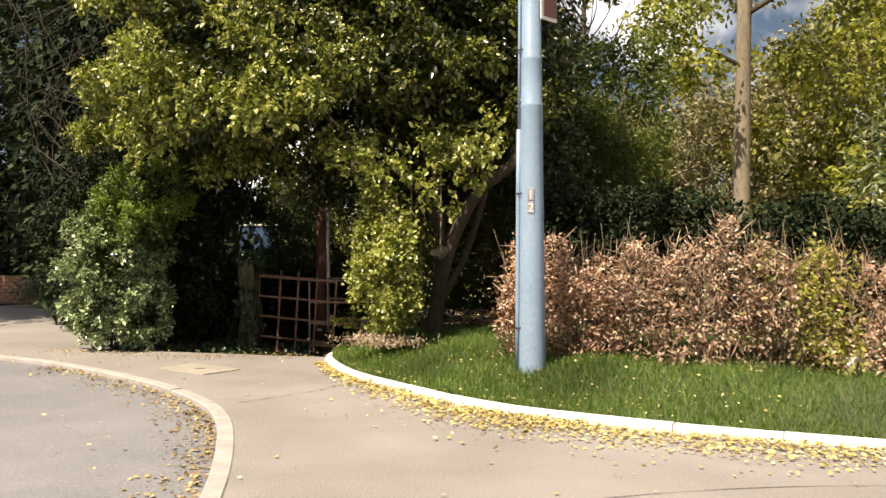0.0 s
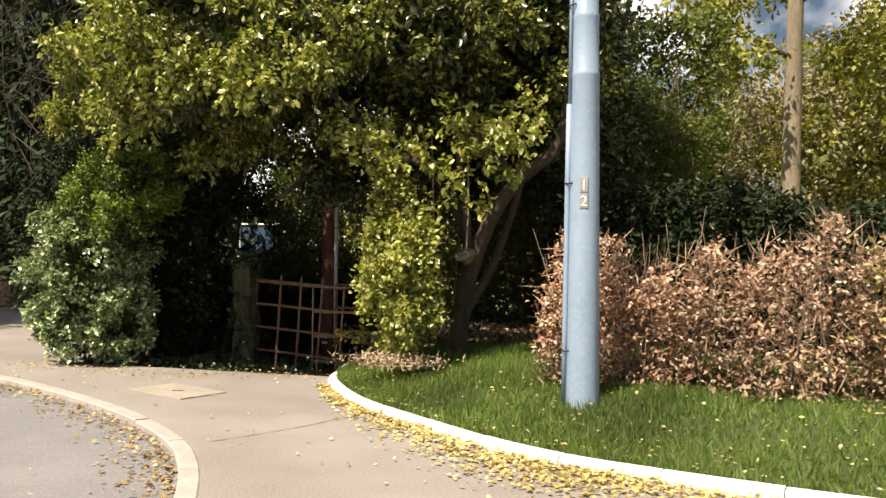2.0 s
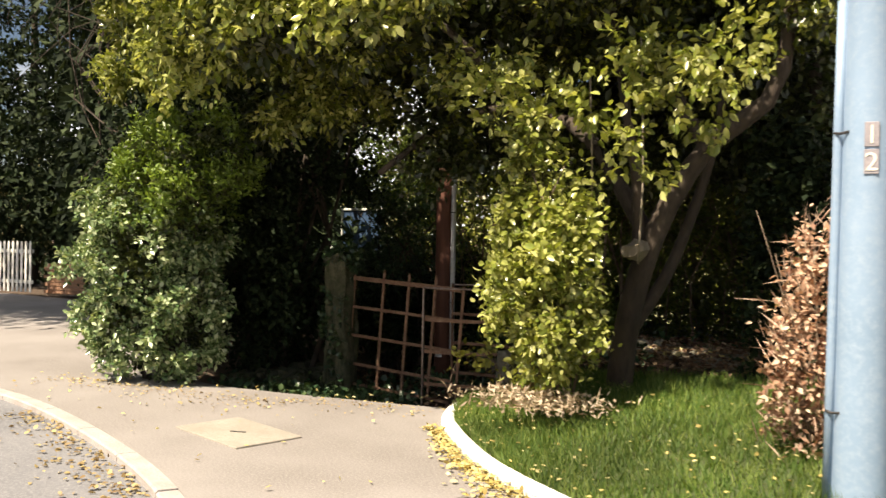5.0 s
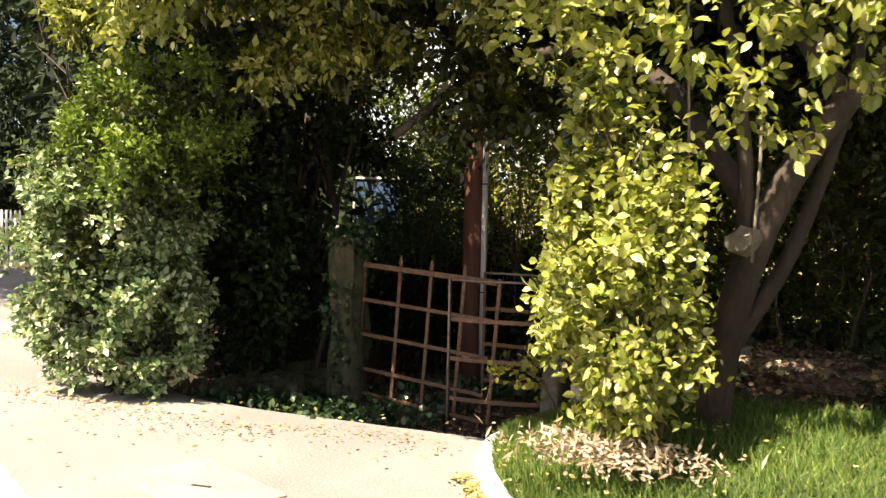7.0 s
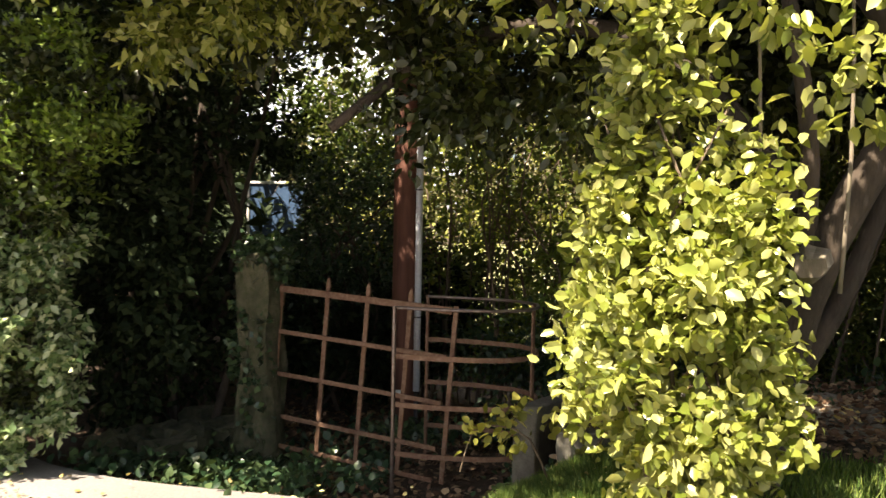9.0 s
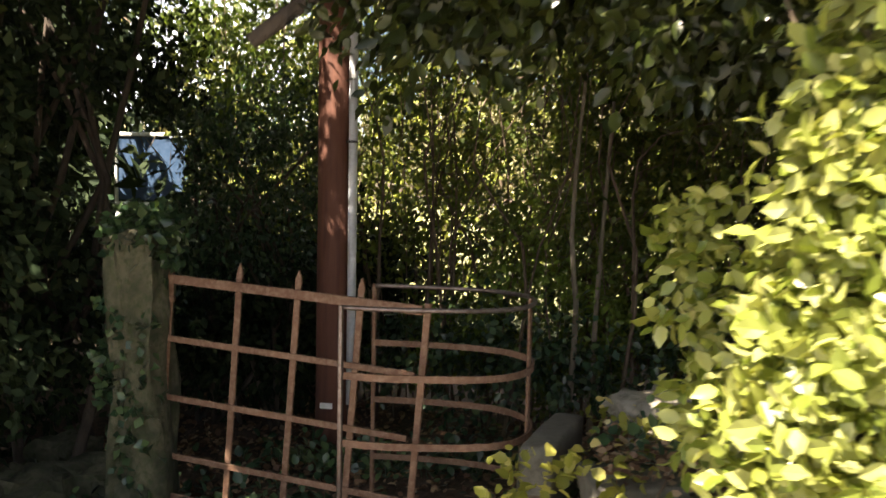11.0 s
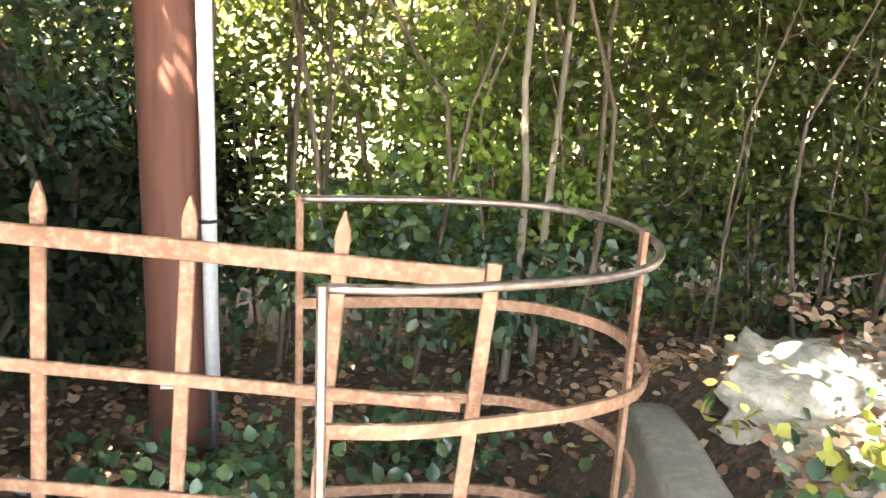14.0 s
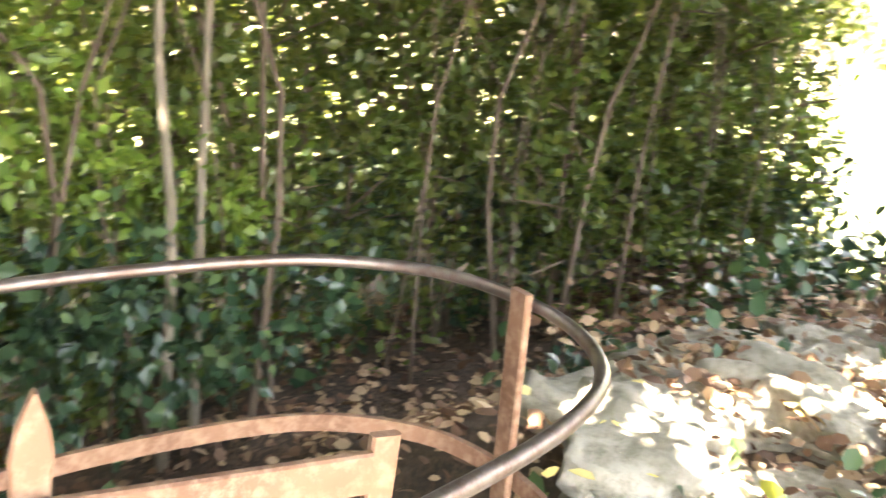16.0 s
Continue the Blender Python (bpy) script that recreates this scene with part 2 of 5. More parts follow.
def tube_geo(points, radii, sides=8, wobble=0.0, rng=None):
    """A tapered tube along points, capped."""
    pts = [Vector(p) for p in points]
    verts, faces = [], []
    up = Vector((0.13, 0.27, 0.95))
    for i, p in enumerate(pts):
        d = (pts[min(i + 1, len(pts) - 1)] - pts[max(i - 1, 0)]).normalized()
        s = d.cross(up)
        if s.length < 0.15:
            s = d.cross(Vector((1, 0.1, 0)))
        s.normalize()
        u = s.cross(d)
        for k in range(sides):
            a = 2 * math.pi * k / sides
            r = radii[i] * (1 + (rng.uniform(-wobble, wobble) if rng else 0))
            verts.append(p + s * (r * math.cos(a)) + u * (r * math.sin(a)))
    for i in range(len(pts) - 1):
        for k in range(sides):
            a, b = i * sides + k, i * sides + (k + 1) % sides
            faces.append((a, b, b + sides, a + sides))
    faces.append(tuple(range(sides - 1, -1, -1)))
    faces.append(tuple(range((len(pts) - 1) * sides, len(pts) * sides)))
    return verts, faces


def bezier_pts(ctrl, n):
    """A smooth Catmull-Rom line through ctrl."""
    c = [Vector(p) for p in ctrl]
    c = [c[0] * 2 - c[1]] + c + [c[-1] * 2 - c[-2]]
    out = []
    segs = len(c) - 3
    for i in range(n):
        t = i / (n - 1) * segs
        k = min(int(t), segs - 1)
        f = t - k
        p0, p1, p2, p3 = c[k:k + 4]
        out.append(0.5 * (2 * p1 + (p2 - p0) * f + (2 * p0 - 5 * p1 + 4 * p2 - p3) * f * f + (3 * p1 - p0 - 3 * p2 + p3) * f ** 3))
    return out


def unit(a):
    return a / np.maximum(np.linalg.norm(a, axis=1, keepdims=True), 1e-9)


def leaf_geo(P, out, size, rng, ratio=0.55, flat=0.5, droop=0.25, oval=False):
    """Folded leaves at P that point outwards along out. Returns vertices and faces."""
    n = len(P)
    size = np.broadcast_to(np.asarray(size, float), (n,)) * rng.uniform(0.65, 1.25, n)
    a = unit(out * 0.8 + rng.normal(0, 0.75, (n, 3)) - np.array([0, 0, droop]))
    nrm = out * flat + np.array([0, 0, flat]) + rng.normal(0, 0.55, (n, 3))
    nrm = unit(nrm - a * np.sum(nrm * a, 1, keepdims=True))
    s = np.cross(a, nrm)
    L, W = size[:, None], size[:, None] * ratio
    if not oval:
        V = np.stack([P, P + a * L * 0.45 + s * W / 2 + nrm * W * 0.16, P + a * L - nrm * L * 0.06, P + a * L * 0.45 - s * W / 2 + nrm * W * 0.16], 1)
        F = np.array([[0, 1, 2], [0, 2, 3]])
    else:
        V = np.stack([P, P + a * L * 0.25 + s * W * 0.42 + nrm * W * 0.12, P + a * L * 0.62 + s * W * 0.46 + nrm * W * 0.12,
                      P + a * L - nrm * L * 0.1, P + a * L * 0.62 - s * W * 0.46 + nrm * W * 0.12, P + a * L * 0.25 - s * W * 0.42 + nrm * W * 0.12,
                      P + a * L * 0.45], 1)
        F = np.array([[0, 6, 1], [1, 6, 2], [2, 6, 3], [3, 6, 4], [4, 6, 5], [5, 6, 0]])
    k = V.shape[1]
    faces = (F[None] + (np.arange(n) * k)[:, None, None]).reshape(-1, 3)
    return V.reshape(-1, 3), faces


def tri_ob(name, V, F, mat, parent=None, label="", smooth=False):
    """A mesh object from arrays of vertices and triangles."""
    me = bpy.data.meshes.new(name)
    me.vertices.add(len(V))
    me.vertices.foreach_set("co", np.asarray(V, np.float32).ravel())
    me.loops.add(len(F) * 3)
    me.loops.foreach_set("vertex_index", np.asarray(F, np.int32).ravel())
    me.polygons.add(len(F))
    me.polygons.foreach_set("loop_start", np.arange(0, len(F) * 3, 3, dtype=np.int32))
    if smooth:
        me.polygons.foreach_set("use_smooth", np.ones(len(F), bool))
    me.update(calc_edges=True)
    me.materials.append(mat)
    ob = new(name, me)
    if parent:
        under(ob, parent)
    if label:
        tagged(ob, label)
    return ob


def clumps(ells, n, per, spread, rng, shell=0.3, keep=None):
    """Leaf places in clumps over ellipsoids (x, y, z, rx, ry, rz). Returns places and outward directions."""
    e = np.array(ells, float)
    w = e[:, 3] * e[:, 4] + e[:, 4] * e[:, 5] + e[:, 3] * e[:, 5]
    m = max(1, n // per)
    pick = rng.choice(len(e), m, p=w / w.sum())
    d = unit(rng.normal(0, 1, (m, 3)))
    r = 1 - np.abs(rng.normal(0, shell, m))
    r = np.where(r < 0, rng.uniform(0.2, 1, m), r) + rng.normal(0, 0.05, m)
    C = e[pick, :3] + d * r[:, None] * e[pick, 3:]
    if keep is not None:
        ok = keep(C)
        C, d = C[ok], d[ok]
    tw = unit(d + rng.normal(0, 0.5, d.shape) - np.array([0, 0, 0.15]))
    C2 = np.repeat(C, per, 0)
    along = rng.uniform(-1, 1, (len(C2), 1))
    P = C2 + np.repeat(tw, per, 0) * along * spread * 1.6 + rng.normal(0, spread * 0.55, C2.shape)
    return P, unit(np.repeat(d, per, 0) + rng.normal(0, 0.35, C2.shape))


def block_clumps(n, per, spread, rng, place):
    """Leaf places in clumps; place(u, v, w) maps three unit numbers to points and outward directions."""
    m = max(1, n // per)
    C, d = place(rng.uniform(0, 1, m), rng.uniform(0, 1, m), rng.uniform(0, 1, m))
    tw = unit(d + rng.normal(0, 0.6, d.shape))
    C2 = np.repeat(C, per, 0)
    P = C2 + np.repeat(tw, per, 0) * rng.uniform(-1, 1, (len(C2), 1)) * spread * 1.5 + rng.normal(0, spread * 0.6, C2.shape)
    return P, unit(np.repeat(d, per, 0) + rng.normal(0, 0.4, C2.shape))


def step01(a, b, x):
    t = min(max((x - a) / (b - a), 0.0), 1.0)
    return t * t * (3 - 2 * t)


def ground_z(x, y):
    """Height of the bare ground: level by the road, a hollow at the gate, a bank beside it."""
    z = -0.06
    hollow = step01(7.7, 8.7, y) * (1 - step01(-1.75, -1.25, x)) * step01(-5.5, -4.2, x)
    z -= 0.17 * hollow
    bank = step01(-1.7, -1.35, x) * step01(8.15, 8.8, y) * (1 - step01(9.6, 10.6, y))
    z += 0.36 * bank
    z -= 0.1 * step01(9.6, 11.0, y) * step01(-5, -3, x)
    return z + (0.025 * noise.noise(Vector((x * 1.7, y * 1.7, 0))) if y > 7.8 else 0)


# ---- large structure ----
def grid_ob(name, xs, ys, zf, mat, parent=None, label=""):
    V = [(x, y, zf(x, y)) for y in ys for x in xs]
    nx = len(xs)
    F = [(j * nx + i, j * nx + i + 1, (j + 1) * nx + i + 1, (j + 1) * nx + i) for j in range(len(ys) - 1) for i in range(nx - 1)]
    return ob_from(name, V, F, mat, parent, label, True)


def spaced(lo, hi, near_lo, near_hi, fine, coarse):
    out, v = [], lo
    while v < hi:
        out.append(v)
        v += fine if near_lo <= v < near_hi else coarse
    return out + [hi]


far = [-900, -300, -120, -60]
ground = grid_ob("ground", far + spaced(-30, 30, -6, 4, 0.12, 2.0) + [60, 120, 300, 900],
                 far + spaced(-30, 30, 7, 13, 0.12, 2.0) + [60, 120, 300, 900], ground_z, M_SOIL)
tagged(ground, "dark leafy soil sloping down to the gate", "ground", kind="structure")

# kerb between road and footway, and the white kerb of the lawn
KERB_L = bezier_pts([(1.2, -16, 0), (1.1, -6, 0), (0.9, -1, 0), (0.5, 1.6, 0), (0.03, 2.72, 0), (-0.53, 3.75, 0), (-1.03, 4.5, 0), (-1.56, 5.05, 0), (-2.38, 5.62, 0),
                     (-3.4, 6.15, 0), (-4.5, 6.6, 0), (-5.8, 6.95, 0), (-9, 7.7, 0), (-14, 8.6, 0), (-30, 10.5, 0)], 150)
KERB_L = [p + Vector((0.03, 0.03, 0)) for p in KERB_L]
KERB_W = bezier_pts([(-1.62, 8.35, 0), (-1.74, 8.0, 0), (-1.64, 7.55, 0), (-1.34, 7.05, 0), (-0.86, 6.48, 0), (-0.22, 5.96, 0), (0.47, 5.44, 0), (0.98, 5.17, 0),
                     (1.43, 5.03, 0), (2.21, 4.86, 0), (3.2, 4.73, 0), (5, 4.55, 0), (9, 4.2, 0), (20, 3.4, 0)], 120)


def line_normals(line):
    out = []
    for i in range(len(line)):
        d = (line[min(i + 1, len(line) - 1)] - line[max(i - 1, 0)]).normalized()
        out.append(Vector((-d.y, d.x, 0)))
    return out


def ribbon_profile(name, line, profile, mat, parent=None, label=""):
    """Sweeps a profile of (side, height) along a line on the ground, closed below."""
    nr = line_normals(line)
    k = len(profile)
    V = [p + n * s + Vector((0, 0, h)) for p, n in zip(line, nr) for s, h in profile]
    F = [(i * k + j, (i + 1) * k + j, (i + 1) * k + (j + 1) % k, i * k + (j + 1) % k) for i in range(len(line) - 1) for j in range(k)]
    F += [tuple(range(k)), tuple(range(len(V) - 1, len(V) - 1 - k, -1))]
    return ob_from(name, V, F, mat, parent, label)


# road: from the kerb line outwards to the left
NL = line_normals(KERB_L)
V, F = [], []
for p in KERB_L:
    V += [(p.x, p.y, -0.028), (p.x - 2, p.y - 1.6, -0.03), (-30, min(p.y - 3, 6), -0.035)]
for i in range(len(KERB_L) - 1):
    F += [(3 * i, 3 * i + 1, 3 * i + 4, 3 * i + 3), (3 * i + 1, 3 * i + 2, 3 * i + 5, 3 * i + 4)]
road = ob_from("road", V, F, M_ROAD, smooth=True)
tagged(road, "pale grey worn asphalt road with scattered leaves", "road", kind="structure")

# footway: between the kerb line and the hedges, over to the white kerb
V, F = [], []
FAR_SIDE = bezier_pts([(20, -16, 0), (20, -6, 0), (20, 0, 0), (19, 3.8, 0), (9, 4.5, 0), (3.2, 5.0, 0), (1.43, 5.3, 0), (0.57, 5.7, 0), (-0.66, 6.75, 0), (-1.3, 7.6, 0), (-1.62, 8.15, 0),
                       (-2.7, 8.1, 0), (-3.8, 8.0, 0), (-5.0, 8.6, 0), (-8, 11.0, 0), (-12, 13.6, 0), (-30, 15.5, 0)], 150)
for i, (p, q) in enumerate(zip(KERB_L, FAR_SIDE)):
    for k in range(6):
        r = p.lerp(q, k / 5)
        drop = -0.05 * step01(7.75, 8.15, r.y) if r.x > -5 else 0
        V.append((r.x, r.y, drop))
for i in range(149):
    for k in range(5):
        a = i * 6 + k
        F.append((a, a + 6, a + 7, a + 1))
pavement = ob_from("pavement", V, F, M_PAVE, smooth=True)
tagged(pavement, "pinkish grey asphalt footway with dry leaves along edges", "pavement", kind="structure")

# far field in the sun, behind the hedge
field = ob_from("field", [(-12, 13.6, 0), (0.8, 12.6, 0), (1.9, 10.0, 0), (5, 9.9, 0), (40, 9, 0), (40, 40, 0), (-12, 40, 0)], [(0, 1, 5, 6), (1, 2, 3, 5), (3, 4, 5)], M_FIELD)
tagged(field, "sunlit pale grass field behind the hedge", "field", kind="structure")

# ---- kerbs, cut into stones ----
def kerb(name, line, profile, mat, length, label, category, end):
    top = thing(name, (0, 0, 0), label, category, kind="structure")
    fine = []
    for a, b in zip(line, line[1:]):
        n = max(1, int((b - a).length / 0.1))
        fine += [a.lerp(b, k / n) for k in range(n)]
    fine = [p for p in fine if abs(p.x) < end and p.y > -6]
    rng = random.Random(4)
    i = 0
    while i < len(fine) - 3:
        j, acc = i, 0.0
        while j < len(fine) - 1 and acc < length:
            acc += (fine[j + 1] - fine[j]).length
            j += 1
        seg = fine[i:j + 1]
        if len(seg) < 2:
            break
        d0, d1 = (seg[1] - seg[0]).normalized(), (seg[-1] - seg[-2]).normalized()
        seg = [seg[0] + d0 * 0.004] + seg[1:-1] + [seg[-1] - d1 * 0.004]
        lift = rng.uniform(-0.004, 0.004)
        ribbon_profile("kerb_stone", seg, [(s, h + (lift if h > 0 else 0)) for s, h in profile], mat, top)
        i = j
    return top


kerb("kerb", KERB_L, [(-0.01, -0.09), (-0.01, 0.0), (0.0, 0.012), (0.095, 0.014), (0.105, 0.004), (0.105, -0.09)][::-1], M_KERB, 0.75,
     "low worn concrete kerb of the road", "kerb", 13)
kerb("white_kerb", KERB_W, [(0.0, -0.05), (0.004, 0.03), (0.016, 0.05), (0.085, 0.055), (0.10, 0.045), (0.105, -0.05)][::-1], M_WHITE, 0.6,
     "white painted kerb edging the lawn", "kerb", 13)


# ---- lawn ----
BACK = bezier_pts([(-1.35, 8.6, 0), (-1.3, 8.6, 0), (-1.1, 8.6, 0), (-0.7, 8.6, 0), (0.0, 8.5, 0), (0.7, 8.4, 0), (1.3, 8.3, 0), (1.8, 8.2, 0), (2.3, 8.1, 0), (3.0, 7.9, 0), (4, 7.7, 0),
                   (6, 7.2, 0), (10, 6.6, 0), (20, 6, 0)], 120)
NW = line_normals(KERB_W)


def lawn_point(u, v):
    """u along the kerb, v from the kerb (0) to the back of the lawn (1)."""
    i = min(u * 119, 118.999)
    k = int(i)
    p = KERB_W[k].lerp(KERB_W[k + 1], i - k) + NW[k] * 0.10
    q = BACK[k].lerp(BACK[k + 1], i - k)
    r = p.lerp(q, v)
    d = (r - p).length
    z = 0.04 + 0.19 * step01(0, 1.3, d) + 0.10 * step01(1.2, 2.5, d)
    return Vector((r.x, r.y, z))


V = [lawn_point(i / 119, k / 16) for i in range(120) for k in range(17)]
F = [(i * 17 + k, (i + 1) * 17 + k, (i + 1) * 17 + k + 1, i * 17 + k + 1) for i in range(119) for k in range(16)]
lawn = ob_from("lawn", V, F, M_TURF, smooth=True)
tagged(lawn, "short green lawn behind the white kerb", "lawn", kind="structure")

rng = np.random.default_rng(11)
B = []
pr = random.Random(3)
for _ in range(84000):
    u = pr.random() ** 1.25 * 0.80
    B.append(lawn_point(u, pr.random() ** 1.15 * 0.97))
B = np.array(B)
n = len(B)
h = rng.uniform(0.035, 0.105, n)[:, None]
lean = rng.normal(0, 0.45, (n, 3))
lean[:, 2] = 1
lean = unit(lean)
side = unit(np.cross(lean, rng.normal(0, 1, (n, 3)))) * 0.0035
V = np.stack([B - side, B + side, B + lean * h], 1).reshape(-1, 3)
grass = tri_ob("grass", V, np.arange(n * 3).reshape(-1, 3), M_GRASS)
tagged(grass, "short green grass blades on the lawn", "grass", kind="stuff")


# ---- fallen leaves ----
def flat_leaves(name, P, size, mat, seed, label, category, curl=0.35):
    r = np.random.default_rng(seed)
    up = np.tile((0.0, 0.0, 1.0), (len(P), 1))
    n = len(P)
    a = r.normal(0, 1, (n, 3)) * np.array([1, 1, 0.18])
    a = unit(a)
    nr = unit(up + r.normal(0, curl, (n, 3)))
    nr = unit(nr - a * np.sum(nr * a, 1, keepdims=True))
    s = np.cross(a, nr)
    L = (size * r.uniform(0.6, 1.3, n))[:, None]
    W = L * r.uniform(0.5, 0.85, n)[:, None]
    V = np.stack([P, P + a * L * 0.3 + s * W * 0.45 + nr * L * 0.1, P + a * L * 0.7 + s * W * 0.4 + nr * L * 0.12, P + a * L + nr * L * 0.05,
                  P + a * L * 0.7 - s * W * 0.4 + nr * L * 0.12, P + a * L * 0.3 - s * W * 0.45 + nr * L * 0.1], 1)
    F = (np.array([[0, 1, 5], [1, 2, 5], [2, 4, 5], [2, 3, 4]])[None] + (np.arange(n) * 6)[:, None, None]).reshape(-1, 3)
    ob = tri_ob(name, V.reshape(-1, 3), F, mat)
    return tagged(ob, label, category, kind="stuff")


P = []
for _ in range(4200):
    i = int(22 + pr.random() ** 0.75 * 78)
    w = 0.05 + 0.25 * step01(24, 75, i)
    d = abs(pr.gauss(0, w)) + 0.01
    q = KERB_W[i].lerp(KERB_W[i + 1], pr.random()) - NW[i] * d
    P.append((q.x, q.y, 0.006 + pr.random() * 0.02))
flat_leaves("fallen_leaves", np.array(P), 0.035, L_FALLEN, 5, "yellow fallen leaves along the white kerb", "leaves")
P = []
for _ in range(1050):
    i = int(30 + pr.random() * 75)
    d = abs(pr.gauss(0, 0.16)) + 0.12
    q = KERB_L[i].lerp(KERB_L[i + 1], pr.random()) + NL[i] * d
    P.append((q.x, q.y, -0.022 + pr.random() * 0.008))
flat_leaves("gutter_leaves", np.array(P), 0.034, L_GUTTER, 6, "dry yellow-brown leaves in the gutter of the road", "leaves")
P = []
for _ in range(300):
    x, y = pr.uniform(-6, 3.5), pr.uniform(1.0, 7.6)
    P.append((x, y, 0.012))
for _ in range(150):
    x = pr.uniform(-5.4, -1.7)
    P.append((x, 7.4 - pr.gauss(0, 0.3) + 0.35 * step01(-3.4, -2.2, x), 0.01))
flat_leaves("footway_litter", np.array([(x, 7.52 - abs(pr.gauss(0, 0.2)) + 0.35 * step01(-3.4, -2.2, x), 0.008 + 0.01 * pr.random()) for x in (pr.uniform(-5.2, -1.8) for _ in range(550))]), 0.022, L_GUTTER, 17,
            "small brown leaves swept along the footway's end", "leaves")
flat_leaves("scattered_leaves", np.array(P), 0.03, L_FALLEN, 7, "dry leaves scattered on the footway", "leaves")
P = []
for _ in range(620):
    q = lawn_point(pr.uniform(0.05, 0.75), pr.random() ** 1.5 * 0.7)
    P.append((q.x, q.y, q.z + 0.045))
flat_leaves("lawn_leaves", np.array(P), 0.027, L_FALLEN, 8, "yellow leaves lying on the lawn", "leaves")
P = []
for _ in range(10500):
    x, y = pr.uniform(-4.2, 1.8), pr.uniform(8.3, 11.6)
    P.append((x, y, ground_z(x, y) + 0.012 + pr.random() * 0.02))
flat_leaves("leaf_litter", np.array(P), 0.046, L_LITTER, 9, "brown leaf litter on the ground round the gate", "leaves", 0.5)

P = []
for _ in range(900):
    x, y = pr.uniform(-1.45, 1.3), pr.gauss(8.85, 0.2)
    P.append((x, y, max(ground_z(x, y), 0.27) + 0.05 + pr.random() * 0.04))
P += [(pr.uniform(-0.75, 1.3), pr.gauss(9.45, 0.25), 0.375 + pr.random() * 0.03) for _ in range(420)]
flat_leaves("bank_leaves", np.array(P), 0.036, L_LITTER, 10, "orange-brown leaves lying on the stone bank", "leaves", 0.6)
P = [(x, y, 0.345 + 0.03 * (y > 9.2) + pr.random() * 0.035) for x, y in ((pr.uniform(-0.95, 0.9), pr.gauss(9.5, 0.32)) for _ in range(1500)) if math.sin(x * 7 + y * 4) + math.sin(y * 9 - x * 3) > -1.0]
P += [(pr.uniform(-1.45, -0.6), pr.gauss(8.8, 0.16), 0.31 + pr.random() * 0.05) for _ in range(380)]
flat_leaves("drifted_leaves", np.array(P), 0.046, L_LITTER, 19, "curled brown leaves drifted over the stones", "leaves", 0.7)
P = [(pr.uniform(-1.5, 0.6), pr.gauss(9.1, 0.25), 0.36 + pr.random() * 0.05) for _ in range(90)]
flat_leaves("bank_yellow_leaves", np.array(P), 0.05, L_FALLEN, 14, "yellow leaves lying on the stone bank", "leaves", 0.6)

# seams in the footway's surface
for line in (((0.2, 1.2), (1.2, 2.6), (2.6, 3.6), (4.5, 4.2)), ((-1.2, 5.0), (-0.9, 5.6), (-0.75, 6.1))):
    pts = bezier_pts([(x, y, 0.004) for x, y in line], 24)
    nr = line_normals(pts)
    V = [p + q * s * (0.0035 + 0.002 * math.sin(i * 1.7)) for i, (p, q) in enumerate(zip(pts, nr)) for s in (-1, 1)]
    seam = ob_from("footway_seam", V, [(2 * i, 2 * i + 1, 2 * i + 3, 2 * i + 2) for i in range(23)], M_DARKTAR)
    tagged(seam, "thin dark tar seam in the footway", "seam", kind="structure")

# inspection cover set in the footway
CX, CY = -2.57, 6.56
cover = thing("inspection_cover", (CX, CY, 0.0), "pale concrete inspection cover set in the footway", "cover")
bm = bmesh.new()
bmesh.ops.create_cube(bm, size=1, matrix=pose(0, 0, 0.002, 0, 0, -20) @ Matrix.Diagonal((0.74, 0.46, 0.02, 1)))
bmesh.ops.bevel(bm, geom=bm.edges[:], offset=0.004, segments=1, affect="EDGES")
part("slab", bm, M_COVER, cover)
bm = bmesh.new()
bmesh.ops.create_cube(bm, size=1, matrix=pose(0.02, -0.02, 0.013, 0, 0, 12) @ Matrix.Diagonal((0.10, 0.014, 0.006, 1)))
part("lifting_slot", bm, M_DARKMETAL, cover, "dark lifting slot")


# ---- street lamp column ----
def lathe(bm, prof, sides=28, at=(0, 0, 0)):
    rings = []
    for r, z in prof:
        rings.append([bm.verts.new((at[0] + r * math.cos(2 * math.pi * k / sides), at[1] + r * math.sin(2 * math.pi * k / sides), at[2] + z)) for k in range(sides)])
    for a, b in zip(rings, rings[1:]):
        for k in range(sides):
            bm.faces.new((a[k], a[(k + 1) % sides], b[(k + 1) % sides], b[k]))
    bm.faces.new(rings[0][::-1])
    bm.faces.new(rings[-1])
    return bm


PX, PY, PZ = 0.94, 6.24, 0.15
column = thing("lamp_column", (PX, PY, PZ), "blue-grey painted steel lamp column standing in the lawn", "lamp post")
bm = lathe(bmesh.new(), [(0.1163, -0.15), (0.1163, 0.0), (0.1116, 0.35), (0.1004, 1.6), (0.0935, 2.28), (0.0958, 2.29), (0.0958, 2.31), (0.0911, 2.32), (0.0884, 2.68), (0.0902, 2.69), (0.0902, 2.71), (0.0856, 2.72),
                         (0.0763, 4.5), (0.06, 7.0), (0.05, 7.6)])
part("shaft", bm, M_POLE, column, smooth=True)
bm = bmesh.new()
v, f = tube_geo([(-0.128, -0.02, -0.05), (-0.123, -0.02, 0.6), (-0.114, -0.02, 1.6), (-0.108, -0.02, 2.1)], [0.02] * 4, 10)
ob_from("cable_duct", v, f, M_POLE, column, "thin grey cable duct", True)
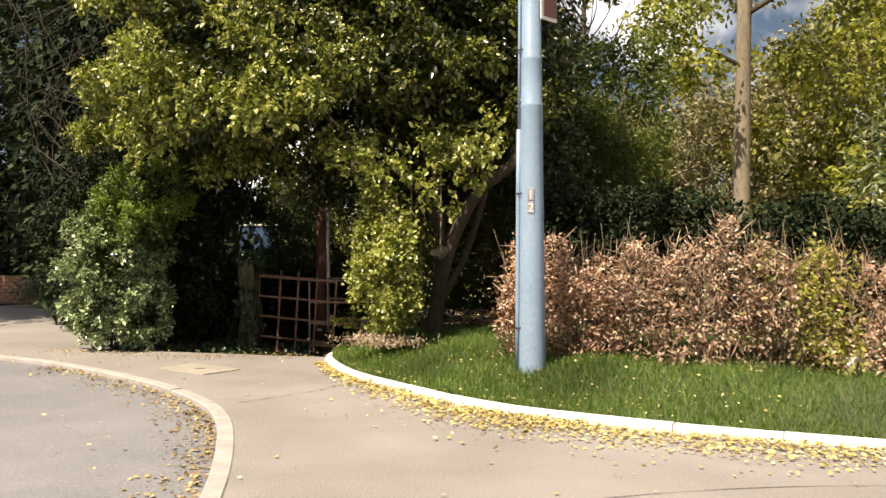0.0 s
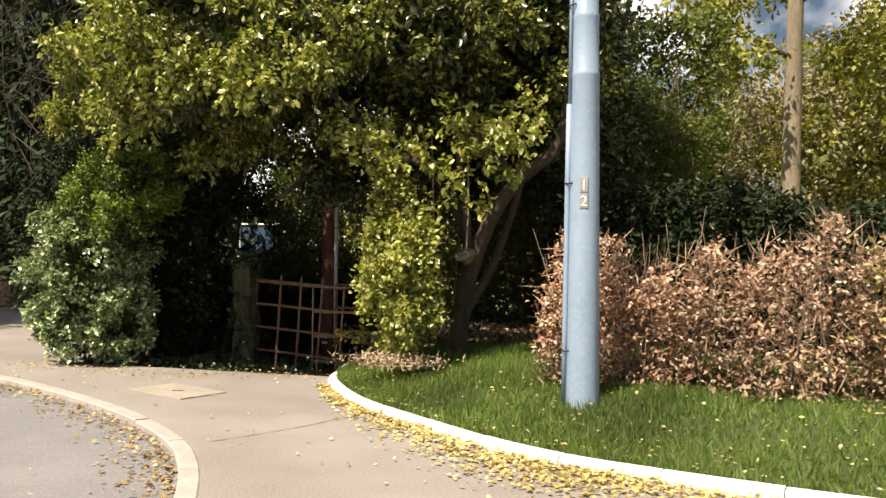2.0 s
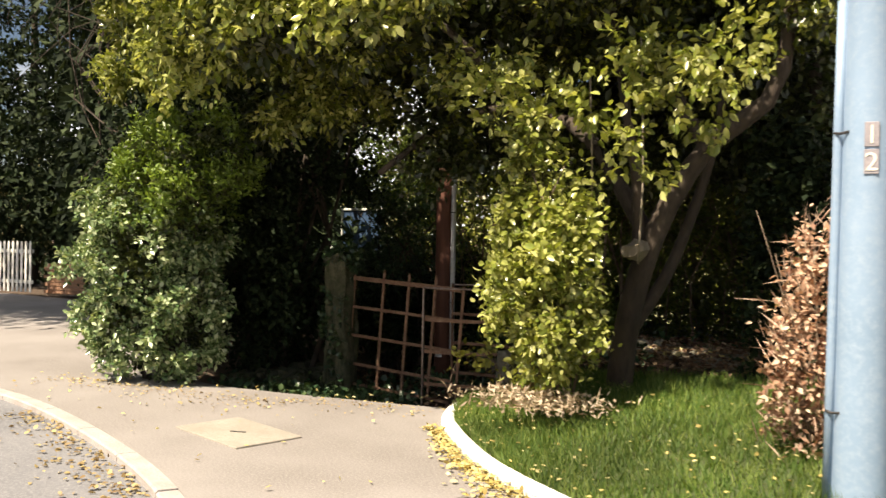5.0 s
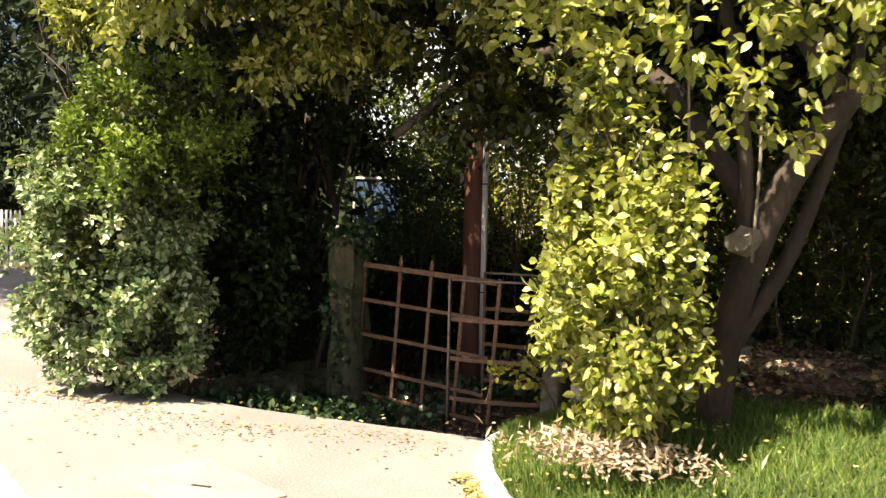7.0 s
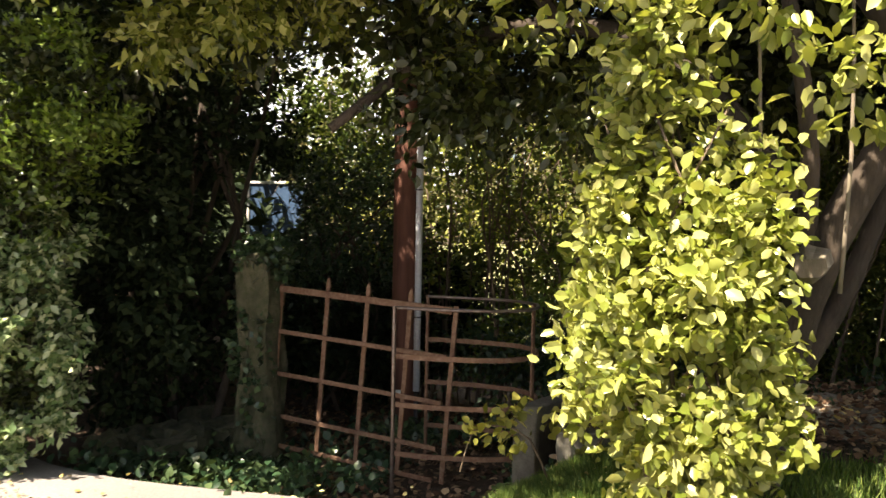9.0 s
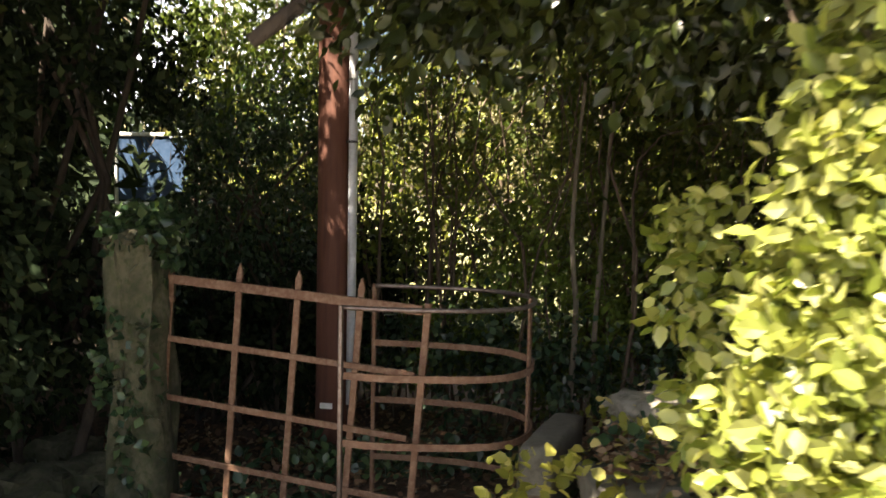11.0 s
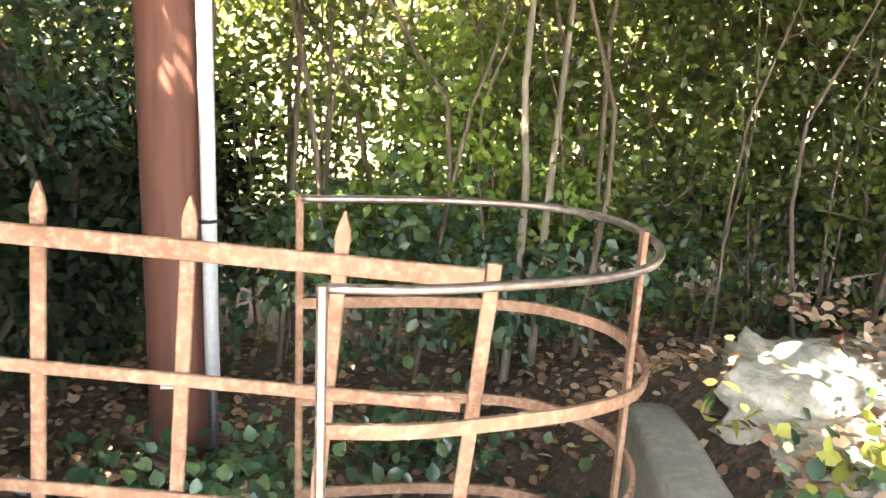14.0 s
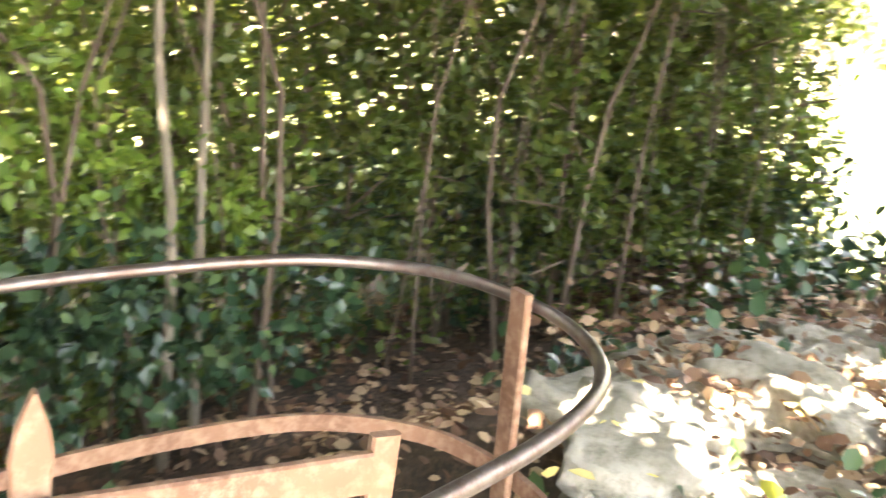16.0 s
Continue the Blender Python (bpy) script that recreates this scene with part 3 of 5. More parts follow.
v, f = tube_geo([(-0.106, -0.02, 2.1), (-0.099, -0.02, 2.9), (-0.089, -0.02, 4.5)], [0.013] * 3, 8)
ob_from("cable", v, f, M_POLE, column, "thin grey cable", True)
for z in (0.385, 1.54, 2.77):
    r = 0.1165 - 0.0098 * z
    v, f = tube_geo([(-r - 0.026, -0.035, z + 0.012), (-r - 0.006, -0.055, z + 0.006), (-r + 0.03, -0.07, z + 0.012)], [0.006] * 3, 6)
    ob_from("clip", v, f, M_DARKMETAL, column)
# small plates with the digits 1 and 2
for digit, z in (("1", 1.535), ("2", 1.425)):
    r = 0.1165 - 0.0098 * z
    bm = bmesh.new()
    bmesh.ops.create_cube(bm, size=1, matrix=pose(0.012, -r - 0.001, z, 0, 0, 6) @ Matrix.Diagonal((0.055, 0.006, 0.10, 1)))
    bmesh.ops.bevel(bm, geom=bm.edges[:], offset=0.002, segments=1, affect="EDGES")
    plate = part("number_plate", bm, M_PLATE, column, "small brown plate with digit " + digit)
    cu = bpy.data.curves.new("digit", "FONT")
    cu.body, cu.size, cu.extrude, cu.align_x = digit, 0.105, 0.001, "CENTER"
    tmp = bpy.data.objects.new("digit", cu)
    scene.collection.objects.link(tmp)
    me = bpy.data.meshes.new_from_object(tmp.evaluated_get(bpy.context.evaluated_depsgraph_get()))
    bpy.data.objects.remove(tmp)
    me.materials.append(M_DIGIT)
    dg = new("digit", me)
    dg.parent = plate
    dg.matrix_local = pose(0.012, -r - 0.006, z - 0.036, 90, 0, 6)
    tagged(dg, "cream digit " + digit)
# sign plate high on the column, seen edge-on
bm = bmesh.new()
bmesh.ops.create_cube(bm, size=1, matrix=pose(0.14, 0.05, 3.28, 0, 0, 62) @ Matrix.Diagonal((0.22, 0.012, 0.5, 1)))
bmesh.ops.bevel(bm, geom=bm.edges[:], offset=0.004, segments=1, affect="EDGES")
sign = part("sign_plate", bm, M_WHITEPAINT, column, "white sign plate")
bm = bmesh.new()
bmesh.ops.create_cube(bm, size=1, matrix=pose(0.155, 0.045, 3.28, 0, 0, 62) @ Matrix.Diagonal((0.17, 0.008, 0.44, 1)))
part("sign_back", bm, M_SIGNRED, sign, "dark red sign back")
# lantern arm and head above the view
v, f = tube_geo(bezier_pts([(0, 0, 7.5), (-0.05, -0.1, 8.0), (-0.5, -0.8, 8.2)], 8), [0.045] * 8, 10)
ob_from("lamp_arm", v, f, M_POLE, column, smooth=True)
bm = bmesh.new()
bmesh.ops.create_uvsphere(bm, u_segments=16, v_segments=8, radius=1, matrix=pose(-0.62, -1.0, 8.2, 0, 0, 58) @ Matrix.Diagonal((0.32, 0.14, 0.08, 1)))
part("lantern", bm, M_POLE, column, smooth=True)


# ---- kissing gate ----
def slat(name, a, b, w, t, normal, mat, parent, point=False, bow=None):
    """A flat bar from a to b, w wide, t thick, with bevelled edges and maybe a pointed head at b."""
    a, b, nrm = Vector(a), Vector(b), Vector(normal).normalized()
    d = (b - a).normalized()
    s = d.cross(nrm).normalized()
    nrm = s.cross(d)
    secs = [(a, 1.0), (b, 1.0)]
    if point:
        secs = [(a, 1.0), (b - d * 0.06, 1.0), (b - d * 0.055, 1.12), (b - d * 0.03, 0.85), (b, 0.12)]
    V, F = [], []
    c = min(w, t) * 0.22
    for p, k in secs:
        hw, ht = w / 2 * k, t / 2
        cc = min(c, hw * 0.5)
        for x, y in ((-hw, -ht + cc), (-hw + cc, -ht), (hw - cc, -ht), (hw, -ht + cc), (hw, ht - cc), (hw - cc, ht), (-hw + cc, ht), (-hw, ht - cc)):
            V.append(p + s * x + nrm * y)
    for i in range(len(secs) - 1):
        for k in range(8):
            q = i * 8 + k
            F.append((q, i * 8 + (k + 1) % 8, (i + 1) * 8 + (k + 1) % 8, q + 8))
    F += [tuple(range(7, -1, -1)), tuple(range(len(V) - 8, len(V)))]
    return under(ob_from(name, V, F, mat), parent)


GH = Vector((-3.316, 9.108, 0.862))
GDIR = Vector((1.180, -0.150, -0.062))
GDOWN = Vector((-0.02, 0.005, -0.263))
GN = GDIR.cross(Vector((0, 0, 1))).normalized()
FRONT = GN if GN.y < 0 else -GN
gate = thing("kissing_gate", (GH.x, GH.y, -0.24), "rusty iron kissing gate leaf hung from a stone post", "gate")
cols = [0.0, 0.287, 0.52, 0.758, 1.0]
for i, c in enumerate(cols):
    top = GH + GDIR * c
    foot = top + GDOWN * (3.75 if i else 3.5)
    lift = 0.10 if i in (1, 2, 3) else 0.028
    slat("hinge_stile" if i == 0 else ("end_bar" if i == 4 else "bar"), foot, top - GDOWN.normalized() * lift, 0.036 if i == 0 else 0.029, 0.012, GN, M_RUST, gate, point=i in (1, 2, 3))
for r in range(5):
    a = GH + GDOWN * (r if r < 4 else 3.7)
    b = a + GDIR * (0.985 + (0.0 if r == 0 else -0.008 * r))
    off = FRONT * 0.0135
    slat("top_rail" if r == 0 else "rail", a + off, b + off, 0.040 if r == 0 else 0.027, 0.011, GN, M_RUST, gate)
for r in (0.35, 3.2):
    p = GH + GDOWN * r
    v, f = tube_geo([p + Vector((-0.09, 0.01, 0)), p + Vector((0.02, 0, 0))], [0.016, 0.016], 10)
    under(ob_from("hinge", v, f, M_RUST, smooth=True), gate)

# the hoop in which the gate swings
hoop = thing("kissing_gate_hoop", (-1.9, 9.2, -0.24), "rounded rusty iron hoop enclosure of the kissing gate", "gate hoop")


def hoop_line(z):
    return bezier_pts([(-2.455, 8.845, z), (-2.30, 8.838, z), (-2.14, 8.862, z), (-1.96, 8.905, z), (-1.83, 8.975, z), (-1.755, 9.09, z), (-1.735, 9.22, z), (-1.765, 9.36, z),
                       (-1.87, 9.47, z), (-2.0, 9.52, z), (-2.2, 9.54, z), (-2.36, 9.535, z), (-2.505, 9.525, z)], 60)


v, f = tube_geo(hoop_line(0.815), [0.0095] * 60, 8)
under(ob_from("top_rail", v, f, M_WORN, label="worn bare iron top rail", smooth=True), hoop)
for z in (0.545, 0.275, 0.0):
    line = hoop_line(z)
    nr = line_normals(line)
    V, F = [], []
    for p, q in zip(line, nr):
        for s, hh in ((-0.005, -0.014), (0.005, -0.014), (0.005, 0.014), (-0.005, 0.014)):
            V.append(p + q * s + Vector((0, 0, hh)))
    for i in range(59):
        for k in range(4):
            F.append((i * 4 + k, i * 4 + (k + 1) % 4, (i + 1) * 4 + (k + 1) % 4, (i + 1) * 4 + k))
    F += [(3, 2, 1, 0), (236, 237, 238, 239)]
    under(ob_from("rail", V, F, M_RUST), hoop)
slat("post", (-2.455, 8.838, -0.26), (-2.455, 8.838, 0.822), 0.020, 0.020, (0, 1, 0), M_WORN, hoop)
slat("post", (-2.51, 9.532, -0.26), (-2.51, 9.532, 0.822), 0.020, 0.020, (0, 1, 0), M_RUST, hoop)
slat("post", (-1.752, 9.20, -0.26), (-1.752, 9.20, 0.835), 0.040, 0.012, (0.99, -0.12, 0), M_RUST, hoop)


# ---- stones ----
def rock(name, size, at, mat, seed, rot=0, cuts=3, rough=0.12, parent=None, label="", tilt=(0, 0)):
    bm = bmesh.new()
    bmesh.ops.create_cube(bm, size=1)
    bmesh.ops.subdivide_edges(bm, edges=bm.edges[:], cuts=cuts, use_grid_fill=True)
    sv = Vector((seed * 3.1, seed * 1.7, seed * 0.9))
    for v in bm.verts:
        r = v.co.copy()
        k = 1 - 0.18 * max(0, r.length - 0.55)
        v.co = Vector((r.x * size[0] * k, r.y * size[1] * k, r.z * size[2] * k))
        v.co += noise.noise_vector(r * 2.3 + sv) * rough * min(size) + noise.noise_vector(r * 6 + sv) * rough * 0.4 * min(size) + (noise.noise_vector(r * 15 + sv) * rough * 0.16 * min(size) if cuts > 6 else Vector())
    bm.transform(pose(*at, tilt[0], tilt[1], rot))
    ob = part(name, bm, mat, None, label, cuts > 6)
    return under(ob, parent) if parent else ob


gp = thing("stone_gatepost", (-3.44, 9.08, -0.24), "rough mossy stone gatepost with ivy on its top", "gatepost")
rock("shaft", (0.23, 0.26, 1.34), (-3.445, 9.10, 0.40), M_STONE, 2, 4, 14, 0.2, gp)
rng = np.random.default_rng(21)
P, o = clumps([(-3.40, 9.05, 1.08, 0.15, 0.16, 0.10), (-3.32, 9.08, 0.98, 0.09, 0.1, 0.12), (-3.53, 9.05, 0.5, 0.05, 0.1, 0.4), (-3.42, 8.98, 0.35, 0.09, 0.03, 0.4)], 1250, 9, 0.03, rng)
V, F = leaf_geo(P, o, 0.05, rng, 0.8)
tri_ob("ivy", V, F, L_IVY, gp, "dark ivy leaves")

bank = thing("rubble_bank", (-1.0, 9.3, 0.25), "low bank of pale rubble stones with leaves", "stone bank", kind="structure")
rs = random.Random(8)
rock("stone", (0.13, 0.72, 0.50), (-1.635, 9.09, 0.075), M_BLOCK, 3, -8, 9, 0.05, bank, "long grey squared stone block", (-4, 0))
rock("stone", (0.34, 0.30, 0.20), (-1.33, 8.70, 0.20), M_BLOCK, 6, 14, 9, 0.10, bank, "flat grey stone")
rock("stone", (0.50, 0.38, 0.20), (-1.12, 9.08, 0.235), M_SLAB, 7, -10, 12, 0.10, bank, "pale flat stone")
rock("stone", (0.64, 0.40, 0.14), (-0.93, 9.56, 0.285), M_SLAB, 4, 4, 16, 0.085, bank, "large pale flat stone")
rock("stone", (0.60, 0.36, 0.20), (-0.55, 9.62, 0.26), M_SLAB, 5, -8, 14, 0.16, bank)
for k in range(34):
    x, y = rs.uniform(-1.2, 0.6), rs.uniform(9.0, 9.65)
    rock("stone", (rs.uniform(0.18, 0.42), rs.uniform(0.15, 0.32), rs.uniform(0.1, 0.18)), (x, y, 0.20 + 0.08 * (y > 9.3) + rs.uniform(-0.05, 0.05)), M_SLAB, 10 + k, rs.uniform(0, 180), 8, 0.28, bank)
for k in range(9):
    x, y = rs.uniform(-4.3, -3.7), rs.uniform(8.7, 9.6)
    st = rock("boulder", (rs.uniform(0.2, 0.34), rs.uniform(0.16, 0.28), rs.uniform(0.14, 0.26)), (x, y, -0.14), M_STONE, 40 + k, rs.uniform(0, 180), 3, 0.25)
    tagged(st, "dark mossy stone lying beside the gatepost", "stone", "stones by the gatepost")

# ---- timber pole with conduit ----
tp = thing("telegraph_pole", (-2.92, 10.2, -0.3), "red-brown stained telegraph pole behind the gate", "telegraph pole")
v, f = tube_geo([(-2.925, 10.2, -0.35), (-2.925, 10.2, 0.3), (-2.925, 10.2, 1.2), (-2.935, 10.2, 4.0), (-2.94, 10.2, 8.0)], [0.098, 0.096, 0.093, 0.085, 0.075], 20)
under(ob_from("shaft", v, f, M_TPOLE, smooth=True), tp)
v, f = tube_geo([(-2.805, 10.14, 0.07), (-2.805, 10.14, 1.2), (-2.815, 10.14, 6.0)], [0.024] * 3, 14)
under(ob_from("conduit", v, f, M_CONDUIT, label="pale grey cable conduit", smooth=True), tp)
v, f = tube_geo([(-2.805, 10.14, -0.3), (-2.805, 10.14, 0.07)], [0.016] * 2, 10)
under(ob_from("cable", v, f, M_DARKMETAL, label="dark cable below the conduit", smooth=True), tp)
bm = bmesh.new()
bmesh.ops.create_cube(bm, size=1, matrix=pose(-2.93, 10.10, 0.06, 0, 0, 3) @ Matrix.Diagonal((0.07, 0.008, 0.03, 1)))
part("plate", bm, M_WHITEPAINT, None, "small white plate")
under(bpy.data.objects["plate"], tp)
for z in (0.6, 1.5, 2.4):
    v, f = tube_geo([(-2.835, 10.115, z), (-2.805, 10.108, z), (-2.778, 10.125, z)], [0.006] * 3, 6)
    under(ob_from("saddle_clip", v, f, M_DARKMETAL), tp)


# ---- plants ----
def stems_into(parent, name, lines, r0, r1, mat, sides=6):
    for ln in lines:
        k = len(ln)
        v, f = tube_geo(ln, [r0 + (r1 - r0) * i / (k - 1) for i in range(k)], sides)
        under(ob_from(name, v, f, mat, smooth=True), parent)


def foliage(parent, P, o, size, mat, rng, name="foliage", label="", **kw):
    V, F = leaf_geo(P, o, size, rng, **kw)
    return tri_ob(name, V, F, mat, parent, label)


# broad evergreen tree arching over the gate
rng = np.random.default_rng(31)
tree = thing("arching_tree", (-0.55, 8.05, 0.25), "large dark-green evergreen tree arching over the gate", "tree")
limbs = [
    ([(-0.58, 8.1, 0.1), (-0.5, 8.05, 0.7), (-0.32, 8.0, 1.3), (0.0, 8.0, 1.85), (0.4, 8.05, 2.2), (0.5, 8.1, 2.9)], 0.095, 0.045, "trunk"),
    ([(-0.45, 8.05, 0.9), (-0.42, 7.9, 1.6), (-0.55, 7.9, 2.4), (-0.7, 7.9, 3.6)], 0.042, 0.02, "limb"),
    ([(-0.35, 8.0, 1.25), (-0.9, 8.3, 2.0), (-1.5, 8.5, 2.25), (-2.1, 8.5, 2.15), (-2.6, 8.3, 1.75)], 0.06, 0.025, "limb"),
    ([(0.0, 8.0, 1.85), (-0.6, 8.2, 2.7), (-1.7, 8.2, 3.4), (-2.9, 8.0, 3.9)], 0.05, 0.02, "limb"),
    ([(-0.5, 8.05, 0.6), (-0.2, 8.2, 1.2), (0.05, 8.3, 2.2), (0.1, 8.3, 3.6)], 0.05, 0.02, "limb"),
    ([(-1.5, 8.5, 2.25), (-1.9, 8.0, 2.8), (-2.6, 7.6, 3.2), (-3.6, 7.4, 3.3)], 0.035, 0.012, "limb"),
]
for pts, a, b, nm in limbs:
    stems_into(tree, nm, [bezier_pts(pts, 14)], a, b, M_BARK, 9)
v, f = tube_geo([(-0.42, 7.72, 1.18), (-0.40, 7.9, 1.2)], [0.045, 0.07], 9, 0.4, random.Random(2))
under(ob_from("cut_stub", v, f, M_PALEBARK, label="pale sawn branch stub"), tree)
stems_into(tree, "hanging_stem", [bezier_pts([(-0.62, 7.5, 0.9), (-0.60, 7.5, 1.5), (-0.63, 7.5, 2.3)], 6), bezier_pts([(-0.33, 7.6, 1.1), (-0.31, 7.6, 1.7), (-0.34, 7.6, 2.5)], 6)], 0.008, 0.006, M_PALEBARK)
# some crown lumps are added only to keep sun off gatepost, trunk and gate
ELL = [(-3.1, 6.85, 2.72, 0.8, 0.3, 0.33), (-2.1, 6.8, 2.95, 0.6, 0.3, 0.3), (-2.8, 7.1, 3.1, 1.2, 0.5, 0.6), (-1.7, 7.1, 3.2, 1.0, 0.5, 0.6), (-3.6, 7.25, 3.0, 0.8, 0.5, 0.6), (-0.6, 7.0, 3.1, 0.5, 0.35, 0.5), (-2.4, 7.5, 2.9, 1.3, 0.5, 0.5),
       (-4.5, 7.9, 3.0, 0.6, 0.5, 0.5), (0.2, 8.1, 2.7, 0.55, 0.4, 0.55), (-0.3, 8.0, 2.6, 0.5, 0.35, 0.5), (0.45, 7.9, 3.4, 0.6, 0.5, 0.7), (-1.3, 8.3, 4.2, 1.4, 0.9, 0.5), (-2.6, 8.2, 4.2, 1.2, 0.9, 0.5), (-3.5, 8.0, 3.3, 1.15, 0.85, 1.0), (-4.0, 8.0, 4.2, 0.9, 0.9, 1.0), (-0.3, 10.2, 2.4, 1.0, 0.45, 0.7), (-4.15, 8.35, 2.35, 0.45, 0.4, 0.4), (-0.2, 10.0, 2.6, 1.0, 0.4, 0.6), (-2.4, 8.35, 2.1, 1.2, 0.5, 0.45), (-1.4, 8.25, 1.95, 0.6, 0.45, 0.4), (-2.7, 7.8, 3.3, 1.1, 0.85, 1.0), (-1.9, 7.9, 3.4, 1.0, 0.85, 1.15), (-1.2, 7.85, 3.3, 0.9, 0.75, 1.1),
       (-0.5, 8.0, 3.6, 1.0, 0.85, 1.3), (-0.1, 8.15, 3.5, 0.75, 0.85, 1.4), (-3.0, 7.9, 4.7, 1.5, 1.2, 1.1), (-1.3, 8.1, 4.9, 1.7, 1.3, 1.2), (-0.4, 8.3, 5.0, 1.05, 1.2, 1.2),
       (-2.3, 8.8, 3.2, 1.9, 0.9, 1.0), (-0.5, 8.9, 3.2, 1.1, 0.9, 1.2), (-2.2, 9.7, 3.7, 1.9, 1.0, 1.0), (-0.6, 9.8, 3.5, 1.2, 0.9, 1.0), (-3.9, 9.3, 3.6, 1.2, 1.1, 1.1), (-1.5, 10.4, 4.6, 2.4, 1.0, 0.9), (-3.4, 8.6, 2.6, 0.8, 0.7, 0.5)]


def under_arch(C):
    x, y, z = C[:, 0], C[:, 1], C[:, 2]
    low = 1.95 + 0.16 * np.sin(x * 2.1 + 1) + 0.12 * np.sin(x * 5.3) + 0.28 * np.clip(-x - 1.0, 0, 0.8) * np.clip(x + 3.6, 0, 1)
    low = low - 0.4 * np.clip((y - 7.5) / 0.7, 0, 1) + 0.3 * np.clip(y - 9.0, 0, 2)
    low = low + 0.32 * np.clip((-x - 2.0) / 0.4, 0, 1) * np.clip((x + 4.2) / 0.5, 0, 1) * np.clip((y - 7.8) / 0.5, 0, 1)
    return z > low


def sun_gaps(C):
    """Leaves out what stands between the sun and the sunny spots beyond the gate."""
    ok = np.ones(len(C), bool)
    d = np.array(SUN_TRAVEL)
    for at, r in (((-2.95, 10.1, 1.2), 0.13), ((-3.0, 10.1, 1.75), 0.15), ((-3.0, 10.1, 2.15), 0.14), ((-3.75, 10.5, 2.1), 0.27), ((-1.05, 9.45, 0.4), 0.3), ((-0.6, 9.3, 0.4), 0.2), ((-0.3, 9.3, 0.4), 0.18), ((-0.9, 8.95, 0.4), 0.16), ((-1.2, 9.0, 0.35), 0.14), ((-1.2, 9.27, 0.35), 0.12), ((-2.79, 10.1, 0.3), 0.1), ((-2.79, 10.1, 0.8), 0.11), ((-2.79, 10.1, 1.3), 0.12), ((-2.79, 10.1, 1.8), 0.12), ((-2.98, 10.1, 1.45), 0.1), ((-1.64, 10.86, 0.8), 0.13), ((-2.0, 11.2, 1.5), 0.2),
                  ((-0.35, 7.75, 0.25), 0.3), ((0.0, 7.8, 0.25), 0.38), ((0.4, 7.9, 0.3), 0.38), ((-0.85, 7.2, 1.3), 0.5)):
        w = C - np.array(at)
        k = w @ d
        off = np.linalg.norm(w - k[:, None] * d, axis=1)
        ok &= ~((off < r) & (k < 0) & (rng.random(len(C)) < 0.93))
    return ok


# boughs, each a loose clump of leafy twigs
seedpts = clumps(ELL, 390, 1, 0.1, rng, 0.10, under_arch)[0]
boughs = []
for p in seedpts:
    w = rng.uniform(0.12, 0.33)
    boughs.append((*p, w * rng.uniform(0.8, 1.2), w * rng.uniform(0.8, 1.2), w * rng.uniform(0.5, 0.8)))
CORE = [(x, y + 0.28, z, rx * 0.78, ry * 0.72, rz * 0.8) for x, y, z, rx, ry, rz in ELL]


def crown_keep(C):
    return under_arch(C) & sun_gaps(C)


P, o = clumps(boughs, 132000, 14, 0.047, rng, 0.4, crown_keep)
# shade-dark leaves grow likelier to the right, painting that side unlit
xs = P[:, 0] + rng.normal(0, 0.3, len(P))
in_shade = rng.random(len(P)) < np.where(xs > -1.1, 0.6, np.where(xs > -2.6, 0.3, 0.03))
foliage(tree, P[~in_shade], o[~in_shade], 0.072, L_CROWN, rng, "crown", "glossy dark-green and yellow-green leaves", droop=0.35)
foliage(tree, P[in_shade], o[in_shade], 0.068, L_SHADE, rng, "shade_crown", "deep-green leaves, shade put into their colour", droop=0.35)
# inner leaves take the shade-dark copy, so the gaps read as shadow
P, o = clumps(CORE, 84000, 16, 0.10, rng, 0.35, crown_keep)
foliage(tree, P, o, 0.095, L_SHADE, rng, "inner_crown", "deep-green inner leaves, the crown's shade put into their colour", droop=0.35)
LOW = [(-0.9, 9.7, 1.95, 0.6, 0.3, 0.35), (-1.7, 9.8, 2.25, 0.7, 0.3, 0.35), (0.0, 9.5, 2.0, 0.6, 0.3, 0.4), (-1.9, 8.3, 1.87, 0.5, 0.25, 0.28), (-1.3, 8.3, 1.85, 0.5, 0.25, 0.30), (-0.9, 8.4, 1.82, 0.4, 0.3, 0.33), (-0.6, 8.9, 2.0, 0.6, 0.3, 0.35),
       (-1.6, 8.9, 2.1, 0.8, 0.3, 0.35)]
# low sprays take it too, for the shade under the arch
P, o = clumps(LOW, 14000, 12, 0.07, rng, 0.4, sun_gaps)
foliage(tree, P, o, 0.062, L_SHADE, rng, "low_spray", "drooping deep-green leaves, darkened for the shade they hang in", droop=0.5, oval=True)
HANG = [(0.12, 7.15, 2.15, 0.18, 0.14, 0.2), (0.3, 7.2, 2.25, 0.16, 0.14, 0.24), (-0.05, 7.35, 2.2, 0.2, 0.18, 0.25), (0.15, 7.45, 2.35, 0.25, 0.2, 0.3), (-0.35, 7.3, 1.75, 0.13, 0.12, 0.22), (-0.6, 7.25, 2.05, 0.18, 0.14, 0.25), (-0.12, 7.4, 1.6, 0.1, 0.1, 0.18), (-1.0, 7.25, 2.15, 0.16, 0.16, 0.3), (-0.2, 7.25, 1.95, 0.2, 0.16, 0.35), (-0.32, 7.3, 2.3, 0.25, 0.2, 0.3), (-1.25, 7.3, 2.2, 0.2, 0.2, 0.2), (0.1, 7.5, 2.0, 0.16, 0.16, 0.22),
        (-0.95, 7.3, 1.95, 0.14, 0.14, 0.3), (-3.3, 7.1, 2.45, 0.25, 0.2, 0.25), (-3.65, 7.1, 2.3, 0.22, 0.2, 0.22)]
P, o = clumps(HANG, 2100, 10, 0.045, rng, 0.4)
